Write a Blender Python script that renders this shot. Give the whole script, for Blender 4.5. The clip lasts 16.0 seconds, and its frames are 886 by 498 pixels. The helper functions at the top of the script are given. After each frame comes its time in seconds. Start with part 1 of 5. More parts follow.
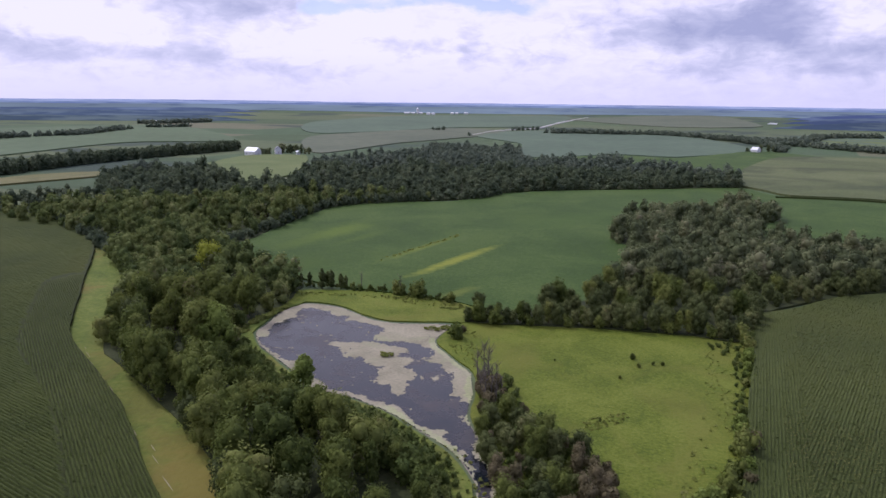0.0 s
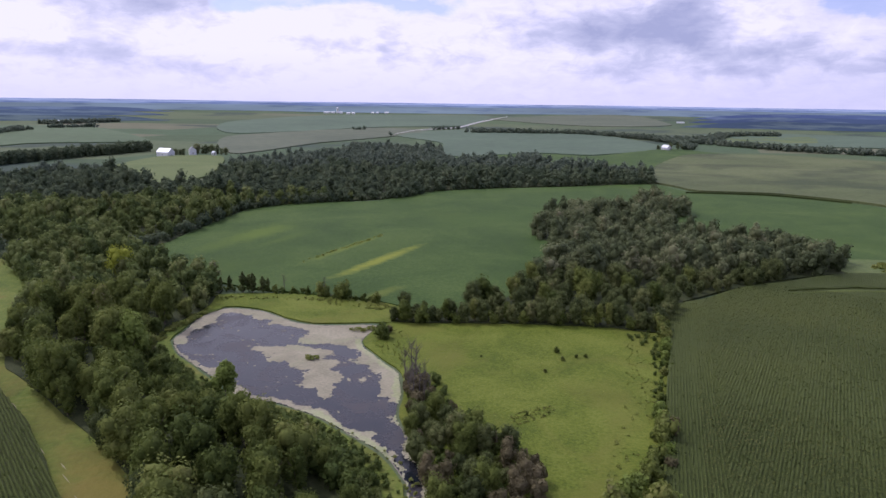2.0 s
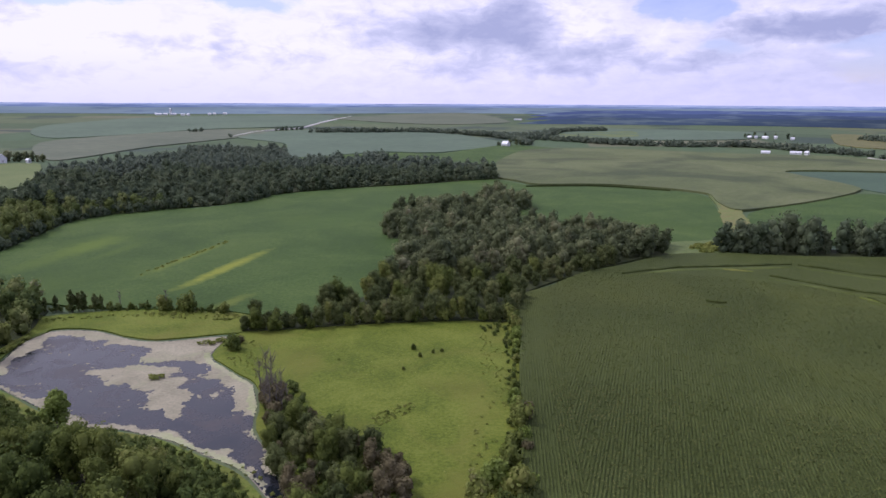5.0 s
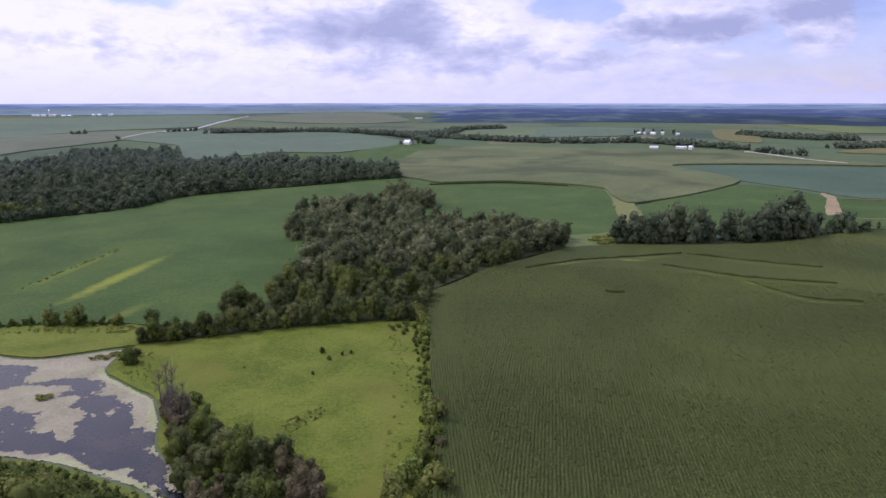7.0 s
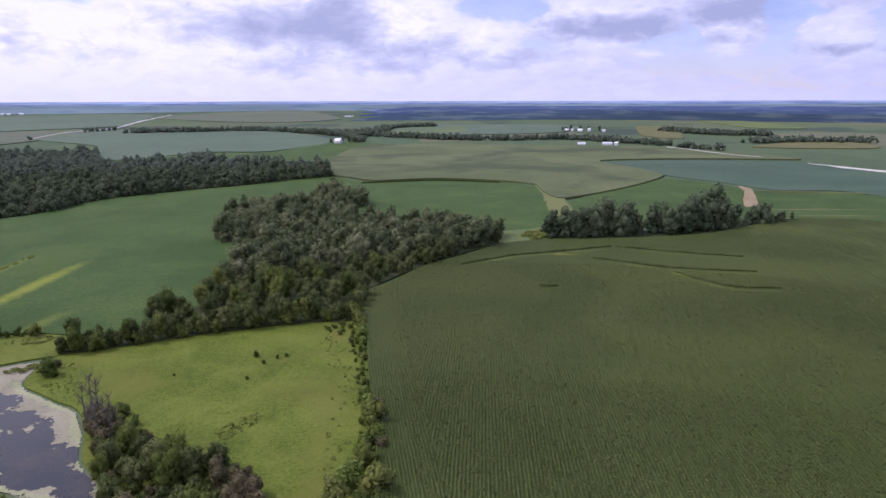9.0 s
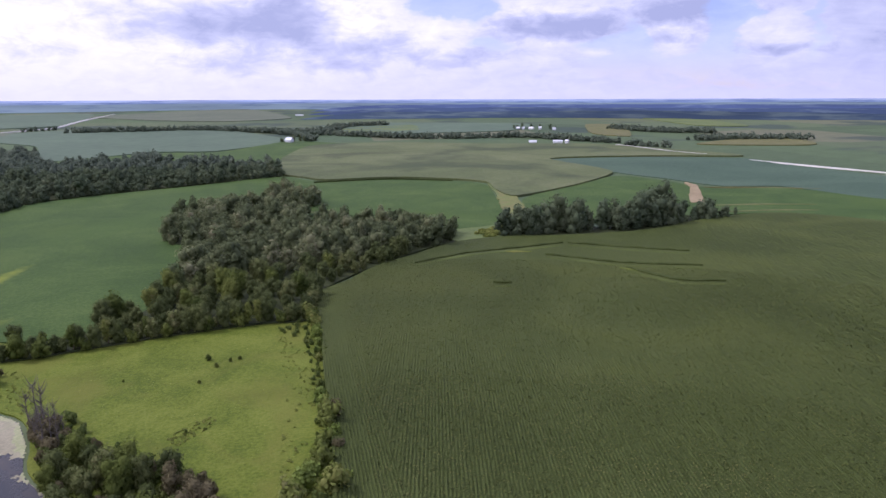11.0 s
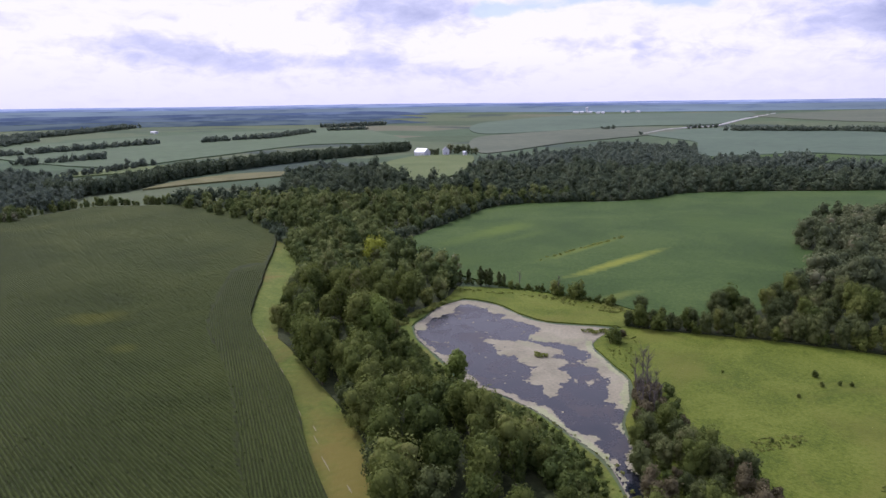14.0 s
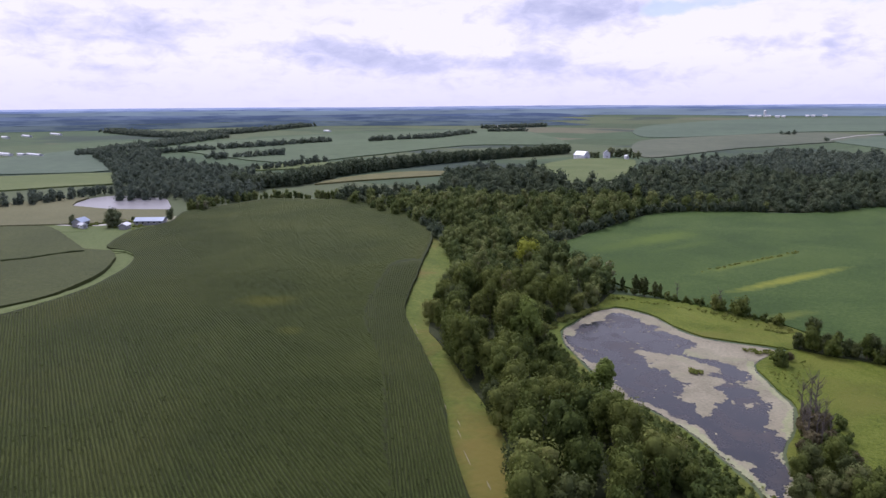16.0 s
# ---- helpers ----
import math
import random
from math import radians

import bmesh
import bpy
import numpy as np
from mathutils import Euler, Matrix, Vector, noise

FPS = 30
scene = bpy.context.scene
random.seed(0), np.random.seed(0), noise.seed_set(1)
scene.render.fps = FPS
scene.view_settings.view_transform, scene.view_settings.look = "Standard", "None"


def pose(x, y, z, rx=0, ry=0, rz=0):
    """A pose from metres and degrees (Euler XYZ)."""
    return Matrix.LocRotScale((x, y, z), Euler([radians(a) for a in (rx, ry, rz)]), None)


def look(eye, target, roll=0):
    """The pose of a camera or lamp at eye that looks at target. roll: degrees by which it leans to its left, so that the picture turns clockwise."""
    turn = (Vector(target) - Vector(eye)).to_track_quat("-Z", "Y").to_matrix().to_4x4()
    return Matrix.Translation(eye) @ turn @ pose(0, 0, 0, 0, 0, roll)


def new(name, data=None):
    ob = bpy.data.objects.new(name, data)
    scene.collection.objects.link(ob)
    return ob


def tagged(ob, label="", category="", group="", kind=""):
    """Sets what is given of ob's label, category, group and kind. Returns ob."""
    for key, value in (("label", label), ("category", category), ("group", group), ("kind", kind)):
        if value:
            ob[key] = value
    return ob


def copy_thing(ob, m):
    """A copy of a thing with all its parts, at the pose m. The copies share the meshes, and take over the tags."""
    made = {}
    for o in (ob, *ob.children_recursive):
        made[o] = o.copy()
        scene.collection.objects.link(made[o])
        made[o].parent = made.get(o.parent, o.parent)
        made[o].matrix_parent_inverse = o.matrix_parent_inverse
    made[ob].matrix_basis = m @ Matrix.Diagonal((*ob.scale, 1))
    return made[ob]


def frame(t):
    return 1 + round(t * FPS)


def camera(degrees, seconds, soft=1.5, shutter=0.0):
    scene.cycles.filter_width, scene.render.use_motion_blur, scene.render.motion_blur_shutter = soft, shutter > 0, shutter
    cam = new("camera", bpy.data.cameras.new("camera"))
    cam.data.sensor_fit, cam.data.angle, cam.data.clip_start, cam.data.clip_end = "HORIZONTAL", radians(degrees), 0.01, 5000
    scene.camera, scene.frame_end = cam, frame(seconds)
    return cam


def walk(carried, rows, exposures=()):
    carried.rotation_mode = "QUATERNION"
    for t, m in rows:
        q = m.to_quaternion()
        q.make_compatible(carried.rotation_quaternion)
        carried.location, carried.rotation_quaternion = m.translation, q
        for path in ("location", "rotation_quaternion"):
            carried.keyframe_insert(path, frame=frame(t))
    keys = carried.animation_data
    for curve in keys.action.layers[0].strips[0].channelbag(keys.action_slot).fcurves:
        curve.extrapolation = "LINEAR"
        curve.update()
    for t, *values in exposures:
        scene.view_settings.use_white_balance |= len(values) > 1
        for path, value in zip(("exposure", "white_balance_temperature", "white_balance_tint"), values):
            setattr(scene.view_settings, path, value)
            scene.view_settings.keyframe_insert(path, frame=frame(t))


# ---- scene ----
# A drone hovers about 80 m over farmland and turns from side to side.
cam = camera(65.3, 16.0, soft=1.5)
walk(cam, [
    (0.0, pose(0.00, 0.00, 80.00, 77.88, -0.68, 0.00)),
    (0.5, pose(-0.09, 0.23, 79.89, 77.90, -0.82, -2.26)),
    (1.0, pose(-0.17, 0.45, 79.78, 77.91, -0.81, -3.67)),
    (1.5, pose(-0.26, 0.68, 79.68, 77.93, -0.79, -4.79)),
    (2.0, pose(-0.35, 0.90, 79.57, 77.93, -0.77, -6.46)),
    (2.5, pose(-0.33, 1.06, 79.59, 77.96, -0.69, -9.09)),
    (3.0, pose(-0.32, 1.21, 79.61, 77.98, -0.59, -11.23)),
    (3.5, pose(-0.30, 1.37, 79.63, 77.98, -0.51, -13.22)),
    (4.0, pose(-0.28, 1.53, 79.65, 77.98, -0.42, -15.25)),
    (6.5, pose(-0.47, 1.69, 79.78, 77.94, -0.07, -25.07)),
    (7.0, pose(-0.48, 2.03, 79.69, 77.91, 0.01, -27.16)),
    (7.5, pose(-0.49, 2.37, 79.60, 77.86, 0.06, -28.71)),
    (8.0, pose(-0.49, 2.71, 79.51, 77.83, 0.08, -30.25)),
    (8.5, pose(-0.50, 3.05, 79.42, 77.76, 0.13, -31.51)),
    (9.0, pose(-0.51, 3.38, 79.33, 77.74, 0.13, -32.82)),
    (10.1, pose(-0.72, 3.15, 79.42, 77.67, 0.15, -35.50)),
    (10.8, pose(-0.88, 2.92, 79.48, 77.62, 0.17, -37.00)),
    (11.3, pose(-1.00, 2.72, 79.52, 77.58, 0.18, -35.00)),
    (11.5, pose(-1.06, 2.65, 79.55, 77.58, 0.16, -32.89)),
    (12.0, pose(-1.30, 2.45, 79.65, 77.55, 0.02, -26.10)),
    (12.5, pose(-1.00, 1.98, 79.55, 77.64, 0.05, -15.57)),
    (13.0, pose(-0.20, 1.40, 79.20, 77.86, 0.35, -5.06)),
    (13.5, pose(1.13, 1.61, 78.98, 77.84, 0.62, 4.83)),
    (14.0, pose(2.40, 1.95, 78.85, 77.94, 0.72, 13.62)),
    (14.5, pose(2.73, 1.75, 78.94, 78.05, 0.65, 18.95)),
    (15.0, pose(2.94, 1.38, 79.09, 78.10, 0.56, 22.01)),
    (15.5, pose(3.15, 1.00, 79.23, 78.13, 0.42, 24.71)),
    (16.0, pose(3.35, 0.63, 79.37, 78.17, 0.37, 26.66)),
], exposures=[(0.0, -0.08, 5800, 20.5), (1.5, -0.06, 5800, 20.5), (4.0, 0.0, 5800, 20.5), (9.0, 0.06, 5700, 21.5), (11.4, 0.16, 5700, 21.5), (12.8, 0.15, 5700, 21.5), (13.5, 0.10, 5700, 21.5), (14.6, 0.02, 5800, 20.5), (16.0, 0.0, 5800, 20.5)])

# ---------------------------------------------------------------- world and sun
SUN_AZ, SUN_EL = 48.0, 50.0      # degrees left of straight ahead (+y), and above the horizon


def node(tree, kind, **props):
    n = tree.nodes.new(kind)
    for k, v in props.items():
        if k == "operation": n.operation = v
        elif k == "blend_type": n.blend_type = v
        elif k == "data_type": n.data_type = v
    return n


def math_node(tree, op, a, b=None, clamp=False):
    n = tree.nodes.new("ShaderNodeMath")
    n.operation, n.use_clamp = op, clamp
    for i, v in enumerate((a, b)):
        if v is None:
            continue
        if isinstance(v, (int, float)):
            n.inputs[i].default_value = v
        else:
            tree.links.new(v, n.inputs[i])
    return n.outputs[0]


def mix_node(tree, fac, a, b):
    n = tree.nodes.new("ShaderNodeMix")
    n.data_type = "RGBA"
    for sock, v in ((n.inputs[0], fac), (n.inputs[6], a), (n.inputs[7], b)):
        if isinstance(v, (int, float)):
            sock.default_value = v
        elif isinstance(v, tuple):
            sock.default_value = (*v, 1)
        else:
            tree.links.new(v, sock)
    return n.outputs[2]


def ramp_node(tree, fac, stops):
    n = tree.nodes.new("ShaderNodeValToRGB")
    while len(n.color_ramp.elements) < len(stops):
        n.color_ramp.elements.new(0.5)
    for e, (p, c) in zip(n.color_ramp.elements, stops):
        e.position, e.color = p, ((*c, 1) if isinstance(c, tuple) else (c, c, c, 1))
    tree.links.new(fac, n.inputs[0])
    return n.outputs[0]


def noise_node(tree, vec, scale, detail=3.0, rough=0.55, distort=0.0):
    n = tree.nodes.new("ShaderNodeTexNoise")
    n.inputs["Scale"].default_value, n.inputs["Detail"].default_value = scale, detail
    n.inputs["Roughness"].default_value, n.inputs["Distortion"].default_value = rough, distort
    if vec is not None:
        tree.links.new(vec, n.inputs["Vector"])
    return n


# Broken cumulus: grey bases, blue gaps and bright heads as (azimuth, elevation, width, height, weight), in degrees
GREY = [(16.7, 6.87, 4.6, 1.03, 1), (28.7, 3.16, 4.6, 0.66, 0.8), (18.9, 2.84, 2.9, 0.66, 0.5), (19.7, 4.04, 2.5, 1.17, 0.4), (11.8, 1.96, 3.8, 0.66, 0.45),
        (4.7, 4.25, 1.5, 0.66, 0.5), (1.1, 4.22, 1.3, 0.56, 0.45), (-2.2, 4.13, 0.8, 1.31, 0.5), (-6.3, 3.29, 1.7, 0.84, 0.4), (-20.4, 5.49, 6.3, 1.12, 1.0),
        (-25.2, 6.51, 2.1, 1.64, 0.9), (-29.4, 3.91, 3.4, 0.75, 0.7), (-20.2, 2.57, 3.2, 0.56, 0.55), (-28.9, 2.2, 2.5, 0.42, 0.4), (-44.8, 5.36, 3.4, 0.7,
        0.8), (-39.3, 3.22, 2.1, 0.47, 0.35), (-47.5, 5.46, 3.4, 0.75, 0.6), (-55.5, 6.24, 2.9, 0.75, 0.7), (-29.0, 2.66, 2.5, 0.42, 0.3), (-61.7, 3.29, 2.5,
        0.33, 0.5), (-54.1, 4.33, 1.5, 0.33, 0.35), (-36.3, 2.78, 1.7, 0.51, 0.3), (49.3, 5.38, 3.2, 1.26, 0.6), (56.1, 5.5, 2.1, 1.31, 0.4), (35.3, 4.18,
        3.4, 1.03, 0.7), (53.0, 1.55, 2.1, 0.37, 0.3), (51.5, 2.56, 2.5, 0.42, 0.35)]
BLUE = [(-38.0, 6.9, 3.2, 1.12, 1), (-58.5, 5.25, 1.5, 2.11, 1), (-51.7, 3.91, 1.5, 1.4, 0.8), (-51.0, 2.61, 3.4, 0.75, 0.6), (-40.7, 4.21, 2.5, 0.66, 0.6),
        (-64.1, 4.61, 0.8, 2.11, 0.8), (-48.9, 4.06, 2.5, 0.47, 0.7), (-56.2, 2.51, 2.1, 0.75, 0.6), (-59.7, 0.94, 6.3, 0.47, 0.3), (-5.1, 7.23, 2.5, 0.66,
        0.4), (10.0, 6.86, 1.7, 0.56, 0.35), (-0.6, 7.54, 3.8, 0.42, 0.4), (7.1, 7.22, 3.4, 0.56, 0.5)]
WHITE = [(-61.8, 4.35, 2.7, 1.68, 1), (-45.0, 5.93, 3.6, 1.31, 1), (-29.5, 6.09, 2.3, 1.78, 0.8), (-35.8, 5.11, 2.5, 1.12, 0.7), (-54.1, 4.65, 1.8, 0.66, 0.8),
         (-49.8, 3.13, 1.3, 0.42, 0.6), (-53.8, 3.25, 1.3, 0.56, 0.5), (-28.3, 5.24, 2.5, 1.87, 0.7), (24.6, 5.2, 5.1, 1.64, 0.6), (7.4, 5.05, 3.4, 1.4, 0.6)]


def build_world():
    w = bpy.data.worlds.new("sky")
    w.use_nodes = True
    scene.world = w
    t = w.node_tree
    t.nodes.clear()
    link = t.links.new
    co = t.nodes.new("ShaderNodeTexCoord")
    sep = t.nodes.new("ShaderNodeSeparateXYZ")
    link(co.outputs["Generated"], sep.inputs[0])
    x, y, z = sep.outputs
    az = math_node(t, "MULTIPLY", math_node(t, "ARCTAN2", math_node(t, "MULTIPLY", x, -1.0), y), 57.296)
    el = math_node(t, "MULTIPLY", math_node(t, "ARCSINE", z), 57.296)
    comb = t.nodes.new("ShaderNodeCombineXYZ")
    link(math_node(t, "MULTIPLY", az, 0.30), comb.inputs[0])
    link(math_node(t, "MULTIPLY", el, 0.62), comb.inputs[1])
    warp = noise_node(t, comb.outputs[0], 0.9, 4.5, 0.6)
    wsep = t.nodes.new("ShaderNodeSeparateColor")
    link(warp.outputs["Color"], wsep.inputs[0])
    waz = math_node(t, "ADD", az, math_node(t, "MULTIPLY", math_node(t, "SUBTRACT", wsep.outputs[0], 0.5), 5.0))
    wel = math_node(t, "ADD", el, math_node(t, "MULTIPLY", math_node(t, "SUBTRACT", wsep.outputs[1], 0.5), 1.7))

    def patches(items):
        total = None
        for a, e, sa, se, weight in items:
            u = math_node(t, "MULTIPLY", math_node(t, "SUBTRACT", waz, a), 0.8 / sa)
            v = math_node(t, "MULTIPLY", math_node(t, "SUBTRACT", wel, e), 0.8 / se)
            q = math_node(t, "ADD", math_node(t, "MULTIPLY", u, u), math_node(t, "MULTIPLY", v, v))
            g = math_node(t, "MULTIPLY", math_node(t, "POWER", 2.718, math_node(t, "MULTIPLY", q, -1.0)), weight)
            total = g if total is None else math_node(t, "ADD", total, g)
        return total
    grey = patches(GREY)
    blue = patches(BLUE)
    white = patches(WHITE)
    puffs = noise_node(t, comb.outputs[0], 1.6, 7.0, 0.6, 0.4)
    soft = math_node(t, "SUBTRACT", puffs.outputs["Fac"], 0.5)
    base = ramp_node(t, math_node(t, "ADD", math_node(t, "MULTIPLY", grey, 0.95), math_node(t, "MULTIPLY", soft, 0.7)), [(0.10, 0.0), (0.55, 0.60), (1.0, 1.0)])
    shade = math_node(t, "ADD", math_node(t, "MULTIPLY", base, 0.72), math_node(t, "MULTIPLY", soft, 0.6))
    shade = math_node(t, "SUBTRACT", shade, math_node(t, "MULTIPLY", white, 0.30))
    away = math_node(t, "MULTIPLY", math_node(t, "ADD", az, 6.0), -0.0105)
    shade = math_node(t, "ADD", shade, math_node(t, "MAXIMUM", away, 0.0))
    thin = t.nodes.new("ShaderNodeCombineXYZ")
    link(math_node(t, "MULTIPLY", az, 0.16), thin.inputs[0])
    link(math_node(t, "MULTIPLY", el, 0.95), thin.inputs[1])
    streak = noise_node(t, thin.outputs[0], 1.3, 6.0, 0.6, 0.3)
    shade = math_node(t, "ADD", shade, math_node(t, "MULTIPLY", math_node(t, "SUBTRACT", streak.outputs["Fac"], 0.46), 0.35))
    # high overhead the same broken clouds go on
    over = math_node(t, "MULTIPLY", math_node(t, "SUBTRACT", el, 9.0), 0.06, True)
    gap = math_node(t, "ADD", math_node(t, "MULTIPLY", blue, 1.3), math_node(t, "MULTIPLY", soft, -0.9))
    gap = math_node(t, "SUBTRACT", gap, math_node(t, "MULTIPLY", white, 0.9))
    gap = math_node(t, "ADD", gap, math_node(t, "MULTIPLY", over, 0.35))
    cloud = ramp_node(t, shade, [(0.0, (0.98, 0.93, 1.0)), (0.2, (0.84, 0.80, 0.94)), (0.5, (0.615, 0.615, 0.775)), (0.9, (0.41, 0.43, 0.615))])
    low = math_node(t, "SUBTRACT", 1.0, math_node(t, "MULTIPLY", el, 0.28), True)
    cloud = mix_node(t, math_node(t, "MULTIPLY", low, 0.6), cloud, (0.71, 0.675, 0.89))
    glare = math_node(t, "MULTIPLY", math_node(t, "ADD", az, 40.0), 0.012, True)
    cloud = mix_node(t, math_node(t, "MULTIPLY", glare, 0.12), cloud, (1.0, 0.96, 1.0))
    sky = t.nodes.new("ShaderNodeTexSky")
    sky.sky_type, sky.sun_disc = "NISHITA", False
    sky.sun_elevation, sky.sun_rotation = radians(SUN_EL), radians(-SUN_AZ)
    sky.air_density, sky.dust_density, sky.ozone_density = 1.0, 0.4, 2.0
    clear, veil = t.nodes.new("ShaderNodeBackground"), t.nodes.new("ShaderNodeBackground")
    hue = t.nodes.new("ShaderNodeMix")
    hue.data_type, hue.blend_type = "RGBA", "MULTIPLY"
    hue.inputs[0].default_value = 1.0
    link(sky.outputs[0], hue.inputs[6])
    hue.inputs[7].default_value = (1.02, 0.90, 1.18, 1)
    link(hue.outputs[2], clear.inputs[0])
    clear.inputs[1].default_value = 0.12
    link(cloud, veil.inputs[0])
    # unseen clouds overhead, made brighter than those along the horizon to lift ground shadows
    link(math_node(t, "ADD", 1.0, math_node(t, "MULTIPLY", over, 0.46)), veil.inputs[1])
    mixer, out = t.nodes.new("ShaderNodeMixShader"), t.nodes.new("ShaderNodeOutputWorld")
    cover = ramp_node(t, gap, [(0.24, 1.0), (0.60, 0.30)])
    link(cover, mixer.inputs[0])
    link(clear.outputs[0], mixer.inputs[1])
    link(veil.outputs[0], mixer.inputs[2])
    link(mixer.outputs[0], out.inputs[0])


build_world()
sun = new("sun", bpy.data.lights.new("sun", "SUN"))
sun.data.energy, sun.data.angle, sun.data.color = 2.2, radians(0.6), (1.0, 0.95, 0.86)
ca, sa = math.cos(radians(SUN_EL)), math.sin(radians(SUN_EL))
sun.matrix_world = look((-ca * math.sin(radians(SUN_AZ)) * 300, ca * math.cos(radians(SUN_AZ)) * 300, sa * 300), (0, 0, 0))


# ---------------------------------------------------------------- materials
def material(name, rough=0.8, spec=0.3):
    m = bpy.data.materials.new(name)
    m.use_nodes = True
    t = m.node_tree
    b = t.nodes["Principled BSDF"]
    b.inputs["Roughness"].default_value = rough
    b.inputs["Specular IOR Level"].default_value = spec
    co = t.nodes.new("ShaderNodeTexCoord")
    geo = t.nodes.new("ShaderNodeNewGeometry")
    return m, t, b, geo.outputs["Position"], co.outputs["Object"]


def bump(t, b, height, strength, distance):
    n = t.nodes.new("ShaderNodeBump")
    n.inputs["Strength"].default_value, n.inputs["Distance"].default_value = strength, distance
    t.links.new(height, n.inputs["Height"])
    t.links.new(n.outputs[0], b.inputs["Normal"])


def growth(name, dark, mid, light, fine=1.2, broad=0.02, relief=0.4, rough=0.85, patch=None, patch_scale=0.012, patch_at=0.55, spread=0.14, spots=()):
    """Crops and grass: broad tone, fine mottling and, here and there, patches of another tint."""
    m, t, b, pos, _ = material(name, rough, 0.12)
    n1 = noise_node(t, pos, fine, 4.0, 0.65)
    n2 = noise_node(t, pos, broad, 5.0, 0.6, 0.5)
    v = math_node(t, "ADD", math_node(t, "MULTIPLY", n1.outputs[0], 0.5), math_node(t, "MULTIPLY", n2.outputs[0], 0.5))
    col = ramp_node(t, v, [(0.5 - spread, dark), (0.5, mid), (0.5 + spread, light)])
    if patch:
        n3 = noise_node(t, pos, patch_scale, 4.0, 0.6, 0.8)
        col = mix_node(t, ramp_node(t, n3.outputs[0], [(patch_at, 0.0), (patch_at + 0.16, 0.8)]), col, patch)
    if spots:
        sep = t.nodes.new("ShaderNodeSeparateXYZ")
        t.links.new(pos, sep.inputs[0])
        ragged = noise_node(t, pos, 0.16, 4.0, 0.65)
    for cx, cy, turn, length, width, tint, weight in spots:
        # a weedy or yellowed stretch with a ragged edge
        c, d = math.cos(radians(turn)), math.sin(radians(turn))
        dx, dy = math_node(t, "SUBTRACT", sep.outputs[0], cx), math_node(t, "SUBTRACT", sep.outputs[1], cy)
        u = math_node(t, "ADD", math_node(t, "MULTIPLY", dx, c / length), math_node(t, "MULTIPLY", dy, d / length))
        w = math_node(t, "ADD", math_node(t, "MULTIPLY", dx, -d / width), math_node(t, "MULTIPLY", dy, c / width))
        q = math_node(t, "SQRT", math_node(t, "ADD", math_node(t, "MULTIPLY", u, u), math_node(t, "MULTIPLY", w, w)))
        q = math_node(t, "ADD", q, math_node(t, "MULTIPLY", ragged.outputs[0], 1.3))
        col = mix_node(t, math_node(t, "MULTIPLY", ramp_node(t, math_node(t, "MULTIPLY", q, 0.5), [(0.50, 1.0), (0.90, 0.0)]), weight), col, tint)
    t.links.new(col, b.inputs["Base Color"])
    bump(t, b, n1.outputs[0], 0.7, relief)
    return m


def farmland():
    """Far ground: a patchwork of crops, hay and woods, each field a tint of its own."""
    m, t, b, pos, _ = material("farmland", 0.9, 0.06)
    mp = t.nodes.new("ShaderNodeMapping")
    mp.inputs["Rotation"].default_value = (0, 0, 0.35)
    mp.inputs["Scale"].default_value = (1 / 420, 1 / 300, 0)
    t.links.new(pos, mp.inputs["Vector"])
    n0 = noise_node(t, pos, 0.003, 3.0)
    vor = t.nodes.new("ShaderNodeTexVoronoi")
    vor.distance = "CHEBYCHEV"
    vor.inputs["Scale"].default_value = 1.0
    vor.inputs["Randomness"].default_value = 0.7
    t.links.new(mp.outputs[0], vor.inputs["Vector"])
    sep = t.nodes.new("ShaderNodeSeparateColor")
    t.links.new(vor.outputs["Color"], sep.inputs[0])
    # field and copse tints lightened and blued to carry the haze of distance
    col = ramp_node(t, sep.outputs[0], [(0.0, (0.062, 0.088, 0.048)), (0.25, (0.085, 0.115, 0.056)), (0.45, (0.074, 0.108, 0.058)), (0.65, (0.108, 0.122, 0.062)), (0.85, (0.092, 0.126, 0.064)), (1.0, (0.140, 0.132, 0.082))])
    copse = ramp_node(t, n0.outputs[0], [(0.54, 0.0), (0.60, 0.85)])
    col = mix_node(t, copse, col, (0.052, 0.070, 0.054))
    n1 = noise_node(t, pos, 0.03, 4.0, 0.65)
    n2 = noise_node(t, pos, 0.9, 4.0, 0.65)
    hsv = t.nodes.new("ShaderNodeHueSaturation")
    t.links.new(col, hsv.inputs["Color"])
    t.links.new(math_node(t, "ADD", 0.5, math_node(t, "ADD", math_node(t, "MULTIPLY", n1.outputs[0], 0.5), math_node(t, "MULTIPLY", n2.outputs[0], 0.5))), hsv.inputs["Value"])
    t.links.new(hsv.outputs[0], b.inputs["Base Color"])
    bump(t, b, n2.outputs[0], 0.6, 0.3)
    return m


GRASS = farmland()
PASTURE = growth("pasture_grass", (0.068, 0.093, 0.010), (0.101, 0.127, 0.014), (0.137, 0.157, 0.024), 1.3, 0.05, 0.5, spread=0.085,
                 patch=(0.124, 0.128, 0.022), patch_scale=0.028, patch_at=0.50)
LANE = growth("mown_lane", (0.070, 0.098, 0.016), (0.098, 0.128, 0.020), (0.138, 0.156, 0.032), 0.6, 0.06, 0.5, spread=0.11,
              patch=(0.160, 0.124, 0.034), patch_scale=0.03, patch_at=0.54,
              spots=[(-52, 132, 122, 34, 9, (0.158, 0.124, 0.028), 0.8), (-78, 170, 122, 22, 6, (0.140, 0.122, 0.028), 0.5), (-114, 222, 118, 26, 5, (0.128, 0.124, 0.026), 0.4)])
